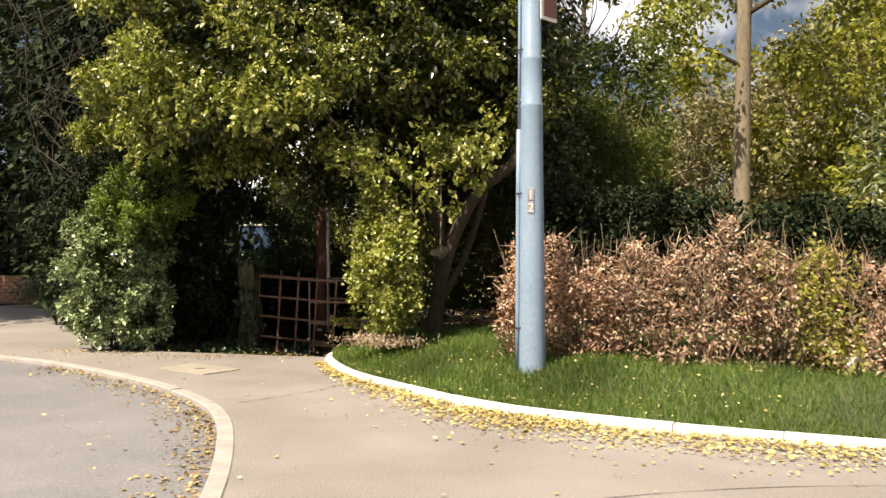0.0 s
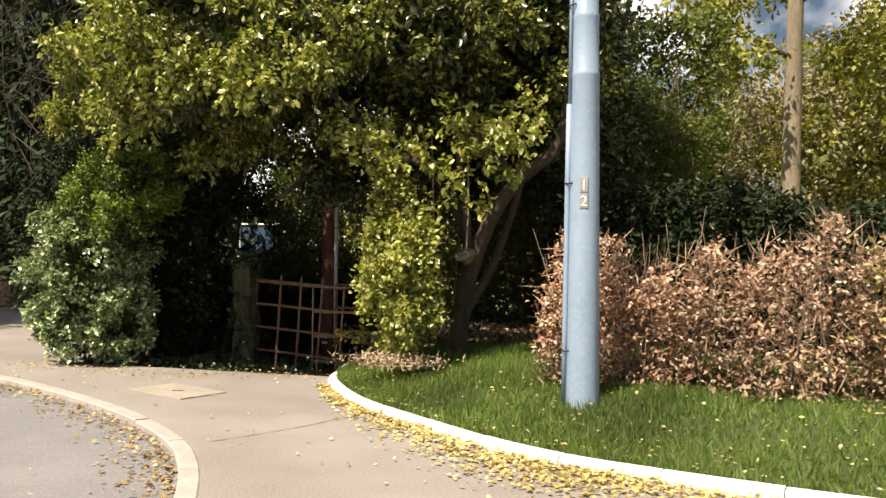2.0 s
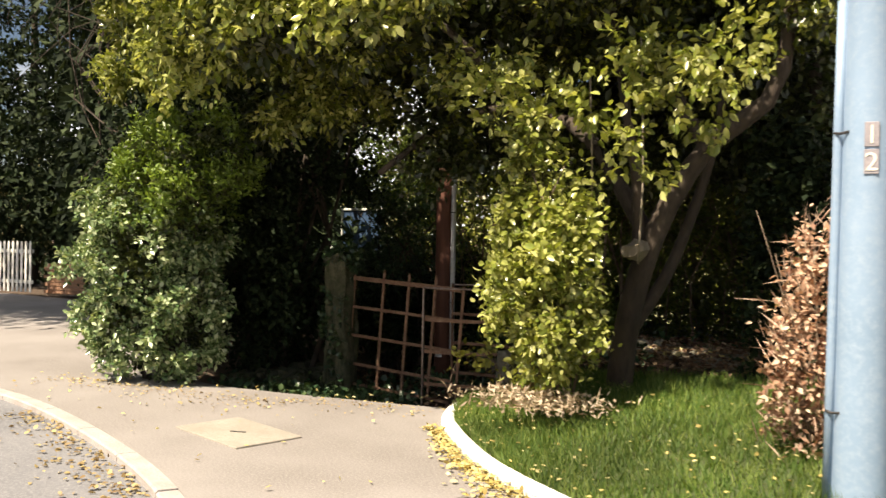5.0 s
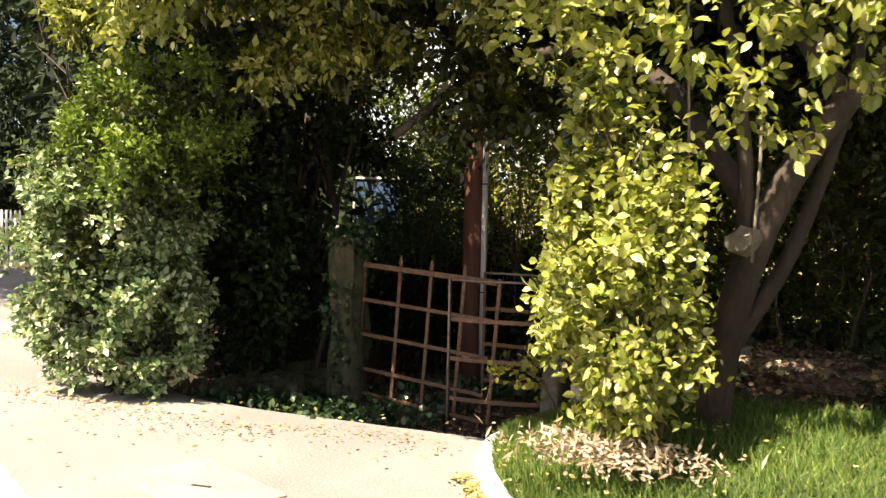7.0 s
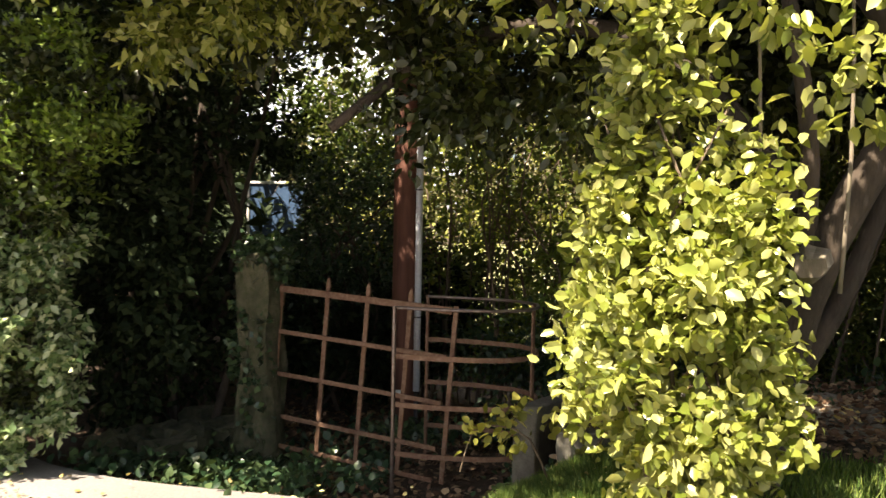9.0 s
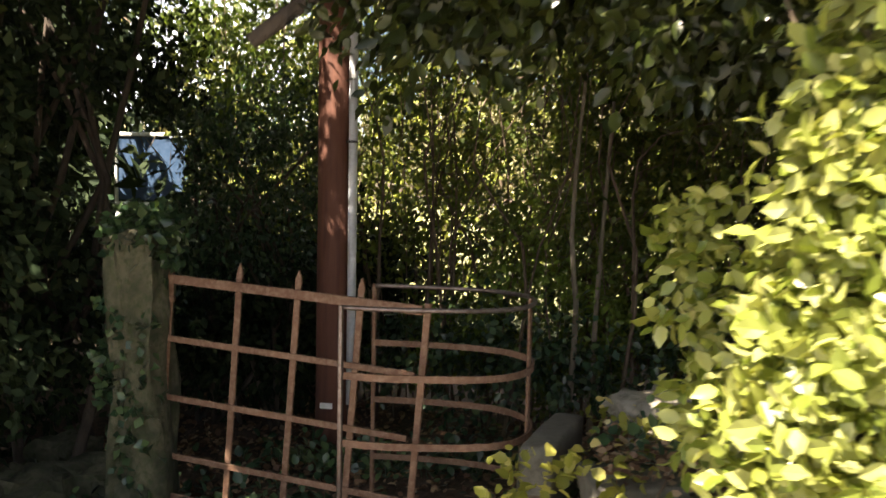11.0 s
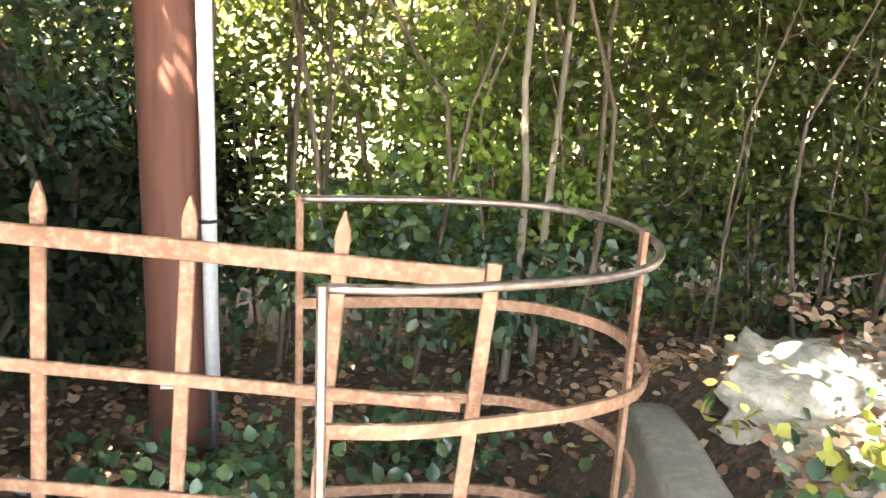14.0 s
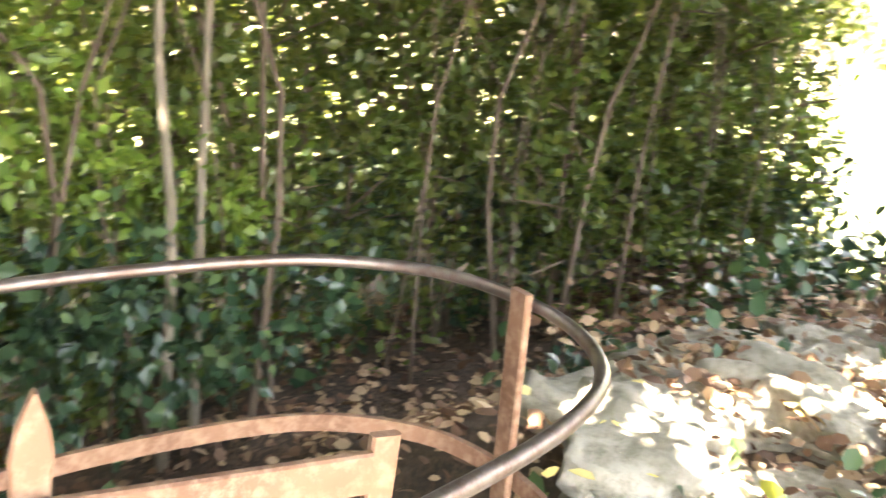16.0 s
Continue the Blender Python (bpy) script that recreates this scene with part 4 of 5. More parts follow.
foliage(tree, P, o, 0.066, L_SHRUB, rng, "hanging_spray", "bright yellow-green hanging sprays", droop=0.5, oval=True)

FRONT = [(-1.75, 6.6, 2.55, 0.22, 0.16, 0.2), (-2.15, 6.65, 2.65, 0.26, 0.18, 0.24), (-2.6, 6.7, 2.7, 0.24, 0.18, 0.22), (-1.4, 6.65, 2.75, 0.2, 0.16, 0.2), (-2.95, 6.8, 2.85, 0.26, 0.18, 0.26)]
P, o = clumps(FRONT, 1700, 10, 0.045, rng, 0.4)
foliage(tree, P, o, 0.07, L_CROWN, rng, "front_spray", "sunlit yellow-green sprays", droop=0.45, oval=True)

# bright shrub beside the footway
rng = np.random.default_rng(32)
shrub = thing("leafy_shrub", (-0.78, 7.35, 0.28), "bright yellow-green leafy shrub at the lawn's edge", "shrub")
SH = [(-0.80, 7.35, 0.55, 0.24, 0.22, 0.24), (-0.80, 7.34, 0.9, 0.28, 0.25, 0.36), (-0.84, 7.35, 1.25, 0.24, 0.22, 0.3)]
for k in range(30):
    a, q = rng.uniform(0, 6.28), rng.uniform(0.6, 1.0)
    zc = rng.uniform(0.58, 1.4)
    wide = 0.34 - 0.10 * abs(zc - 0.95) - 0.12 * max(0, zc - 1.15)
    SH.append((-0.80 + math.cos(a) * wide * q - 0.06 * max(0, zc - 1.1), 7.35 + math.sin(a) * wide * q, zc, rng.uniform(0.05, 0.10), rng.uniform(0.05, 0.10), rng.uniform(0.13, 0.26)))
SH += [(-1.22, 7.92, 1.12, 0.07, 0.08, 0.26), (-1.18, 7.88, 0.75, 0.08, 0.09, 0.22), (-1.04, 7.72, 1.0, 0.10, 0.12, 0.3), (-0.98, 7.62, 0.65, 0.1, 0.11, 0.25), (-0.98, 7.33, 1.65, 0.10, 0.10, 0.26), (-0.90, 7.3, 1.9, 0.12, 0.12, 0.2), (-1.02, 7.3, 1.45, 0.08, 0.08, 0.2), (-0.62, 7.38, 1.5, 0.10, 0.1, 0.24), (-0.78, 7.35, 1.6, 0.10, 0.1, 0.25)]
P, o = clumps(SH, 13800, 8, 0.042, rng, 0.3)
thick = ~((P[:, 1] > 7.33) & (P[:, 0] > -0.88) & (rng.random(len(P)) < 0.85))
P, o = P[thick], o[thick]
near = np.argsort((P[:, 0] + 1.25) ** 2 + (P[:, 1] - 6.95) ** 2 + 0.35 * (P[:, 2] - 1.15) ** 2)
few, rest = near[:300], near[300:]
foliage(shrub, P[rest], o[rest], 0.053, L_SHRUB, rng, "foliage", oval=True, ratio=0.62, droop=0.1)
protos = []
for k in range(8):
    V, F = leaf_geo(np.zeros((1, 3)), np.array([[0.0, 0, 1]]), 0.05, np.random.default_rng(k), 0.62, 0.5, 0.1, True)
    me = bpy.data.meshes.new("leaf")
    me.from_pydata([tuple(q) for q in V], [], [tuple(int(i) for i in t) for t in F])
    protos.append(me)
L_SINGLE = leaf_mat("single_shrub_leaf", (0.15, 0.19, 0.03), (0.30, 0.33, 0.075), (0.50, 0.51, 0.21), 0.28, 0.35)
nt = L_SINGLE.node_tree
oi = nt.nodes.new("ShaderNodeObjectInfo")
for nd in nt.nodes:
    if nd.bl_idname == "ShaderNodeValToRGB" and nd.inputs["Fac"].links and nd.inputs["Fac"].links[0].from_node.bl_idname == "ShaderNodeNewGeometry":
        nt.links.new(oi.outputs["Random"], nd.inputs["Fac"])
for me in protos:
    me.materials.append(L_SINGLE)
base_inv = Matrix.Translation(shrub.location).inverted()
for k, i in enumerate(few):
    lf = new("leaf", protos[k % 8])
    lf.parent = shrub
    q = Vector(o[i]).to_track_quat("Z", "Y")
    lf.matrix_local = base_inv @ Matrix.LocRotScale(Vector(P[i]), q, Vector((1, 1, 1)) * random.uniform(0.75, 1.2))
stems_into(shrub, "stem", [bezier_pts([(-0.8 + random.uniform(-0.15, 0.15), 7.38, 0.22), (-0.8 + random.uniform(-0.25, 0.25), 7.36 + random.uniform(-0.1, 0.1), 0.9),
                                       (-0.85 + random.uniform(-0.3, 0.3), 7.36 + random.uniform(-0.1, 0.1), 1.7)], 6) for _ in range(9)], 0.011, 0.004, M_TWIG)
P = np.array([(random.gauss(-0.82, 0.22), random.gauss(7.13, 0.11), 0.0) for _ in range(430)])
P[:, 2] = 0.235 + np.random.default_rng(2).uniform(0, 0.09, len(P))
flat_leaves("dry_leaf_pile", P, 0.025, L_PALE, 12, "pale dry leaves heaped at the foot of the shrub", "leaves", 0.8)

P = np.array([(random.gauss(-0.84, 0.2), random.gauss(7.16, 0.09), 0.24 + random.random() * 0.10) for _ in range(620)])
V, F = leaf_geo(P, unit(np.random.default_rng(6).normal(0, 1, P.shape) * np.array([1, 0.7, 0.8])), 0.06, np.random.default_rng(7), 0.22, 0.3, 0.1)
tagged(tri_ob("dead_stalks", V, F, L_PALE), "tangle of pale dead stalks under the shrub", "stalks", kind="stuff")

# low bramble at the kerb's tip
bramble = thing("bramble", (-1.6, 8.2, 0.1), "small bramble with round leaves beside the gate", "bramble")
P, o = clumps([(-1.62, 8.15, 0.36, 0.22, 0.14, 0.14), (-1.35, 8.4, 0.32, 0.22, 0.2, 0.14), (-1.5, 8.75, 0.3, 0.16, 0.18, 0.1), (-1.72, 8.75, 0.2, 0.08, 0.22, 0.14), (-1.25, 8.95, 0.36, 0.16, 0.14, 0.07), (-1.42, 9.2, 0.36, 0.07, 0.14, 0.06)], 240, 5, 0.045, rng, 0.4)
foliage(bramble, P, o, 0.05, L_SPRING, rng, oval=True, ratio=0.8)
stems_into(bramble, "stem", [bezier_pts([(-1.45, 8.3, 0.1), (-1.55, 8.2, 0.35), (-1.75, 8.1, 0.38), (-1.8, 8.02, 0.2)], 8), bezier_pts([(-1.3, 8.5, 0.2), (-1.1, 8.6, 0.5), (-0.8, 8.7, 0.38)], 8)], 0.006, 0.003, M_TWIG)

# clipped evergreen hedge beside the footway
rng = np.random.default_rng(33)
hedge = thing("clipped_hedge", (-4.45, 7.75, 0), "rounded clipped evergreen hedge at the footway", "hedge")
HE = [(-4.50, 7.9, 0.5, 0.55, 0.58, 0.56), (-4.54, 7.85, 0.95, 0.59, 0.62, 0.62), (-4.47, 7.85, 1.4, 0.55, 0.6, 0.55), (-4.2, 7.85, 1.85, 0.5, 0.55, 0.42)]
sp = clumps(HE, 330, 1, 0.05, rng, 0.05, lambda C: (C[:, 2] > 0.06) & (C[:, 0] + 0.25 * C[:, 1] < -2.02 + 0.25 * (C[:, 2] > 1.6)))[0]
sprigs = [(*p, *(rng.uniform(0.06, 0.15, 3))) for p in sp]
# dark core: the shade between the sprigs is put into these leaves' colour
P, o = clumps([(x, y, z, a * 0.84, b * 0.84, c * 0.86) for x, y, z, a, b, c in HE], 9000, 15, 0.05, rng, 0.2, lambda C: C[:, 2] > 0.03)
foliage(hedge, P, o, 0.056, L_SHADE, rng, "inner_foliage", "inner leaves coloured dark for the shaded gaps", ratio=0.6, droop=0.0)
P, o = clumps(sprigs, 30000, 9, 0.03, rng, 0.45, lambda C: C[:, 2] > 0.03)
lowp = P[:, 2] + rng.normal(0, 0.15, len(P)) + 0.5 * (P[:, 0] + 4.4) < 1.45
foliage(hedge, P[lowp], o[lowp], 0.056, L_HEDGE, rng, "foliage", "small dark glossy leaves, glints put into the palest ones", ratio=0.6, droop=0.0, flat=0.9)
foliage(hedge, P[~lowp], o[~lowp], 0.048, L_HEDGETOP, rng, "top_growth", "lighter green fresh growth", ratio=0.5, droop=-0.3)
stems_into(hedge, "stem", [bezier_pts([(-4.45 + random.uniform(-0.25, 0.25), 7.9 + random.uniform(-0.2, 0.2), -0.05), (-4.45 + random.uniform(-0.3, 0.3), 7.9, 0.8), (-4.35 + random.uniform(-0.3, 0.3), 7.9, 1.6)], 6) for _ in range(12)],
           0.02, 0.008, M_BARK)

# dark thicket between hedge and gatepost, its shade put into near-black leaves
rng = np.random.default_rng(34)


def board_gap(C):
    ok = np.ones(len(C), bool)
    for a, b in (((-3.75, 9.4, 1.32), (-5.15, 12.0, 1.36)),):
        a, b = np.array(a), np.array(b)
        t = np.clip((C - a) @ (b - a) / ((b - a) @ (b - a)), -0.5, 1)
        ok &= np.linalg.norm(C - a - t[:, None] * (b - a), axis=1) > 0.36
    return ok


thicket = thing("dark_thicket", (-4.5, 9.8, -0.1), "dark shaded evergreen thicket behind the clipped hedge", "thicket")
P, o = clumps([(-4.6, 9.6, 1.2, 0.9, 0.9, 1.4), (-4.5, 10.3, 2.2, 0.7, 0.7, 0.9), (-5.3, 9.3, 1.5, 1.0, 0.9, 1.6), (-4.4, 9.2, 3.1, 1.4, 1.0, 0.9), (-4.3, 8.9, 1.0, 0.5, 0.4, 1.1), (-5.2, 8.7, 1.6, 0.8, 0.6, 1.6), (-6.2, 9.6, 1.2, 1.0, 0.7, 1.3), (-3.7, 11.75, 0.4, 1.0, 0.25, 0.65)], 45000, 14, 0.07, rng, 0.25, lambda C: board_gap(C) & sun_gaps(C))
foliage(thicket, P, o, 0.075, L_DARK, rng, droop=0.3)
# leaf mass added in near black to stand for the shade behind the gate
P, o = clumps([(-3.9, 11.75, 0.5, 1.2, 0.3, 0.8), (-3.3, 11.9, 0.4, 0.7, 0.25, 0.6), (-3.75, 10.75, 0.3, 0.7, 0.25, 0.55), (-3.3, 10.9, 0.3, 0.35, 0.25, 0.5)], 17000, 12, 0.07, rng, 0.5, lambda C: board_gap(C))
foliage(thicket, P, o, 0.075, L_DARK, rng, "undergrowth", "near-black leaves filling the shaded hollow near the ground", droop=0.3)
stems_into(thicket, "stem", [bezier_pts([(-4.5 + random.uniform(-0.9, 0.7), 9.7 + random.uniform(-0.6, 0.6), -0.3), (-4.5 + random.uniform(-0.9, 0.7), 9.7, 1.0), (-4.5 + random.uniform(-0.8, 0.8), 9.7, 2.4)], 6) for _ in range(10)], 0.03, 0.012, M_BARK)

# copper beech hedge on the lawn
rng = np.random.default_rng(35)
beech = thing("beech_hedge", (3.0, 6.6, 0.2), "beech hedge holding copper-brown dry leaves", "hedge")


def beech_front(x):
    return 6.72 - 0.17 * (x - 0.6)


def beech_place(u, v, w):
    x = 0.55 + 8.4 * u ** 1.15
    top = 1.24 + 0.11 * np.sin(x * 3.1) + 0.09 * np.sin(x * 7.7 + 1) + 0.07 * np.sin(x * 17.3 + 2)
    edge = np.clip((x - 0.4) / 0.25, 0.7, 1)
    z = 0.26 + (top - 0.26) * v * edge
    y = beech_front(x) + 0.55 * w ** 1.6 + 0.1 * np.sin(x * 5 + v * 4)
    d = np.stack([0.2 * np.sin(x * 9), -np.ones_like(x), 0.3 + 0.5 * v], 1)
    return np.stack([x, y, z], 1), unit(d)


P, o = block_clumps(40000, 9, 0.05, rng, beech_place)
kind = np.sin(P[:, 0] * 2.3 + 0.7) + 0.6 * np.sin(P[:, 0] * 5.1) + 0.5 * (P[:, 2] - 0.7) + rng.normal(0, 0.45, len(P))
green = (kind > 2.0) | ((np.abs(P[:, 0] - 3.3) < 0.24) & (rng.random(len(P)) < 0.7))
pale = ~green & (rng.random(len(P)) < 0.32 * np.clip((P[:, 0] - 1.3) / 0.8 + 0.4 * np.sin(P[:, 0] * 3.7), 0, 1))
brown = ~green & ~pale
foliage(beech, P[brown], o[brown], 0.044, L_BEECH, rng, "dry_leaves", "copper-brown dry leaves", droop=0.6)
foliage(beech, P[pale], o[pale], 0.04, L_PALE, rng, "bleached_leaves", "bleached beige dry leaves", droop=0.6)
foliage(beech, P[green], o[green], 0.05, L_SPRING, rng, "green_growth", "yellow-green young leaves", droop=0.1)
for k in range(200):
    x = 0.6 + 7.5 * random.random()
    y = beech_front(x) + random.uniform(0.05, 0.45)
    dx, dz = random.uniform(-0.3, 0.3), random.uniform(0.85, 1.36) * (0.9 if x < 1.3 else 1)
    stems_into(beech, "stem", [bezier_pts([(x, y, 0.2), (x + dx * 0.4 + random.uniform(-0.04, 0.04), y, 0.2 + dz * 0.5), (x + dx, y + random.uniform(-0.1, 0.1), 0.2 + dz)], 6)], 0.008, 0.002, M_TWIG, 5)
P, o = block_clumps(4500, 3, 0.06, rng, beech_place)
V, F = leaf_geo(P, unit(o + np.array([0.0, -0.3, 0.9])), 0.17, rng, 0.05, 0.3, -0.3)
tri_ob("brushwood", V, F, M_DRYTWIG, beech, "fine pale twigs")
wh = rock("pale_rock", (0.22, 0.16, 0.18), (3.5, 6.40, 0.27), M_WHITE, 77, 20, 3, 0.3)
tagged(wh, "white pale rock at the foot of the beech hedge", "rock")

# tall dark hedge behind it
rng = np.random.default_rng(36)
tall = thing("yew_hedge", (2.3, 8.7, 0), "dark green evergreen hedge behind the beech", "hedge")


def tall_place(u, v, w):
    x = 0.2 + 4.3 * u
    z = 0.1 + (1.84 - 0.1 * (x - 0.5) * (x < 5) - 0.45 * (x >= 5)) * v + 0.08 * np.sin(x * 4)
    y = 8.4 + 0.7 * w ** 1.5 - 0.03 * x
    return np.stack([x, y, z], 1), unit(np.stack([np.zeros_like(x), -np.ones_like(x), 0.3 + v], 1))


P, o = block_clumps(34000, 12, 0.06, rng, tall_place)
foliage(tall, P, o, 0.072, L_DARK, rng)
stems_into(tall, "stem", [bezier_pts([(x + random.uniform(-0.2, 0.2), 8.75, 0.0), (x, 8.75, 0.8), (x + random.uniform(-0.3, 0.3), 8.75, 1.5)], 5) for x in np.linspace(0.5, 4.3, 10)], 0.03, 0.01, M_BARK)
# dark holly mass above it, beside the column
holly = thing("holly_tree", (0.6, 9.1, 0), "dark holly tree beside the arching tree", "tree")
P, o = clumps([(0.2, 9.1, 2.4, 0.7, 0.6, 0.8), (0.35, 9.2, 3.3, 0.65, 0.7, 1.0), (0.0, 9.4, 4.4, 0.9, 0.8, 1.0), (0.7, 9.1, 2.1, 0.35, 0.5, 0.6)], 13500, 14, 0.08, rng, 0.3)
pale = rng.random(len(P)) < 0.3
# most holly leaves are coloured for the shade beside the arching tree
foliage(holly, P[~pale], o[~pale], 0.08, L_SHADE, rng, "crown", "deep-green holly leaves, darkened for shade", droop=0.3)
foliage(holly, P[pale], o[pale], 0.075, L_LAUREL, rng, "glossy_leaves", "glossy lighter leaves", droop=0.3)
stems_into(holly, "trunk", [bezier_pts([(0.6, 9.1, 0.0), (0.6, 9.1, 1.5), (0.5, 9.2, 4.2)], 8)], 0.09, 0.03, M_BARK, 9)

# thin privet hedge beyond the gate, light falling through it
rng = np.random.default_rng(37)
priv = thing("privet_hedge", (-1.0, 11.3, -0.2), "tall thin privet hedge with bare stems beyond the gate", "hedge")


def priv_place(u, v, w):
    x = -5.2 + 6.78 * u ** 0.68 + 0.12 * np.sin(9 * u + 5 * v)
    z = -0.15 + (4.8 - 1.8 * np.clip((x + 0.6) / 1.8, 0, 1)) * v + 0.1 * np.sin(31 * u)
    y = 11.2 - 0.16 * (x + 3) + 0.8 * w
    return np.stack([x, y, z], 1), unit(np.stack([rng.normal(0, 0.5, x.shape), -0.6 + 1.2 * (w > 0.6), 0.4 + 0 * x], 1))


P, o = block_clumps(125000, 9, 0.06, rng, priv_place)
thin = ~((P[:, 0] < -2.9) & (P[:, 2] > 0.85) & (rng.random(len(P)) < 0.28))
P, o = P[thin], o[thin]
see = board_gap(P) & ~((P[:, 2] < 0.22) & (P[:, 0] > -1.3) & (rng.random(len(P)) < 0.8)) & ~((P[:, 2] < 0.75 + 0.15 * np.sin(P[:, 0] * 5)) & (P[:, 0] < -2.75) & (rng.random(len(P)) < 0.85))
foliage(priv, P[see], o[see], 0.055, L_BACK, rng, ratio=0.6)


def priv_back(u, v, w):
    x = -1.8 + 3.6 * u
    z = 4.2 * v
    y = 11.95 - 0.16 * (x + 3) + 0.4 * w
    return np.stack([x, y, z], 1), unit(np.stack([rng.normal(0, 0.5, x.shape), -0.6 + 1.2 * (w > 0.6), 0.4 + 0 * x], 1))


P, o = block_clumps(50000, 9, 0.08, rng, priv_back)
foliage(priv, P, o, 0.07, L_BACK, rng, "back_foliage", ratio=0.6)
P, o = clumps([(-2.0, 10.9, 0.2, 1.3, 0.25, 0.4), (0.2, 11.35, 0.25, 1.5, 0.25, 0.5), (1.45, 10.75, 0.4, 0.45, 0.3, 0.45)], 7200, 8, 0.05, rng, 0.5)
foliage(priv, P, o, 0.06, L_IVY, rng, "undergrowth", "dark green undergrowth", ratio=0.7)
for k in range(105):
    x = random.uniform(-4.1, 1.25)
    y = 11.2 - 0.16 * (x + 3) + random.uniform(-0.12, 0.6)
    dx = random.uniform(-0.3, 0.3)
    stems_into(priv, "stem", [bezier_pts([(x, y, -0.3), (x + dx * 0.3 + random.uniform(-0.14, 0.14), y + random.uniform(-0.08, 0.08), 0.8), (x + dx * 0.7 + random.uniform(-0.3, 0.3), y, 1.5), (x + dx * 2, y, random.uniform(1.6, 3.6))], 9)],
               random.choice((0.005, 0.006, 0.008, 0.011, 0.016)), 0.003, M_TWIG, 5)

# two stems in paler bark, the sunlight on them put into the colour
stems_into(priv, "sunlit_stem", [bezier_pts([(-1.66, 10.86, -0.3), (-1.62, 10.87, 0.5), (-1.66, 10.86, 1.1), (-1.58, 10.9, 2.3)], 9), bezier_pts([(-1.52, 10.95, -0.3), (-1.5, 10.94, 0.6), (-1.44, 10.96, 1.8)], 7)], 0.021, 0.01, M_PALEBARK, 7)
P, o = block_clumps(2600, 2, 0.08, rng, priv_place)
V, F = leaf_geo(P, unit(o + np.array([0.0, 0.0, 0.6])), 0.3, rng, 0.03, 0.3, 0.0)
tri_ob("brushwood", V, F, M_TWIG, priv, "fine brown twigs")

P, o = clumps([(-1.95, 10.98, 0.85, 0.36, 0.12, 0.4), (-1.45, 11.0, 0.6, 0.4, 0.12, 0.3), (-2.3, 11.0, 0.35, 0.35, 0.12, 0.25)], 1500, 8, 0.05, rng, 0.4)
foliage(priv, P, o, 0.055, L_HEDGETOP, rng, "young_growth", "fresh mid-green leaves", ratio=0.6)

# sunlit bushes on the far side of that hedge
rng = np.random.default_rng(44)
sunny = thing("sunlit_bushes", (-1.5, 16.2, -0.1), "row of sunlit yellow-green bushes behind the hedge", "bushes")


def sunny_place(u, v, w):
    x = -7.0 + 8.6 * u
    z = 3.4 * v + 0.25 * np.sin(x * 2.3)
    y = 15.8 + 0.9 * w ** 1.5 - 0.12 * (x + 3) + 0.25 * np.sin(x * 3 + z * 2)
    return np.stack([x, y, z], 1), unit(np.stack([np.zeros_like(x), -np.ones_like(x), 0.5 + v], 1))


P, o = block_clumps(16000, 10, 0.10, rng, sunny_place)
foliage(sunny, P, o, 0.12, L_CROWN, rng)
stems_into(sunny, "stem", [bezier_pts([(x, 16.2 - 0.12 * (x + 3), -0.1), (x + random.uniform(-0.2, 0.2), 16.2 - 0.12 * (x + 3), 1.2), (x + random.uniform(-0.3, 0.3), 16.2 - 0.12 * (x + 3), 2.6)], 5) for x in np.linspace(-6.5, 1.2, 16)], 0.03, 0.01, M_TWIG)

# evergreen bush behind the gatepost; the sun on its crest is put into leaf colour
rng = np.random.default_rng(43)
gb = thing("evergreen_bush", (-3.75, 10.6, -0.2), "evergreen bush behind the gatepost, its sunlit crest put into leaf colour", "bush")
P, o = clumps([(-3.8, 10.7, 1.2, 0.75, 0.5, 0.7), (-3.7, 10.7, 1.85, 0.62, 0.5, 0.55), (-4.3, 10.8, 0.9, 0.6, 0.5, 0.7)], 14000, 10, 0.045, rng, 0.3, board_gap)
# lighter leaves paint the sunlit crest, darker ones the shaded body
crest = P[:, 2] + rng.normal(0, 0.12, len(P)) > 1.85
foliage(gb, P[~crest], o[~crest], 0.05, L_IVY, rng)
foliage(gb, P[crest], o[crest], 0.05, L_HEDGETOP, rng, "top_growth", "lighter green top leaves, sunlight put into their colour")
stems_into(gb, "stem", [bezier_pts([(-3.7 + random.uniform(-0.3, 0.3), 10.7, -0.3), (-3.7 + random.uniform(-0.5, 0.4), 10.7, 0.6), (-3.7 + random.uniform(-0.5, 0.5), 10.7, 1.5)], 5) for _ in range(8)], 0.02, 0.008, M_BARK)

# ground ivy by the gate
rng = np.random.default_rng(38)
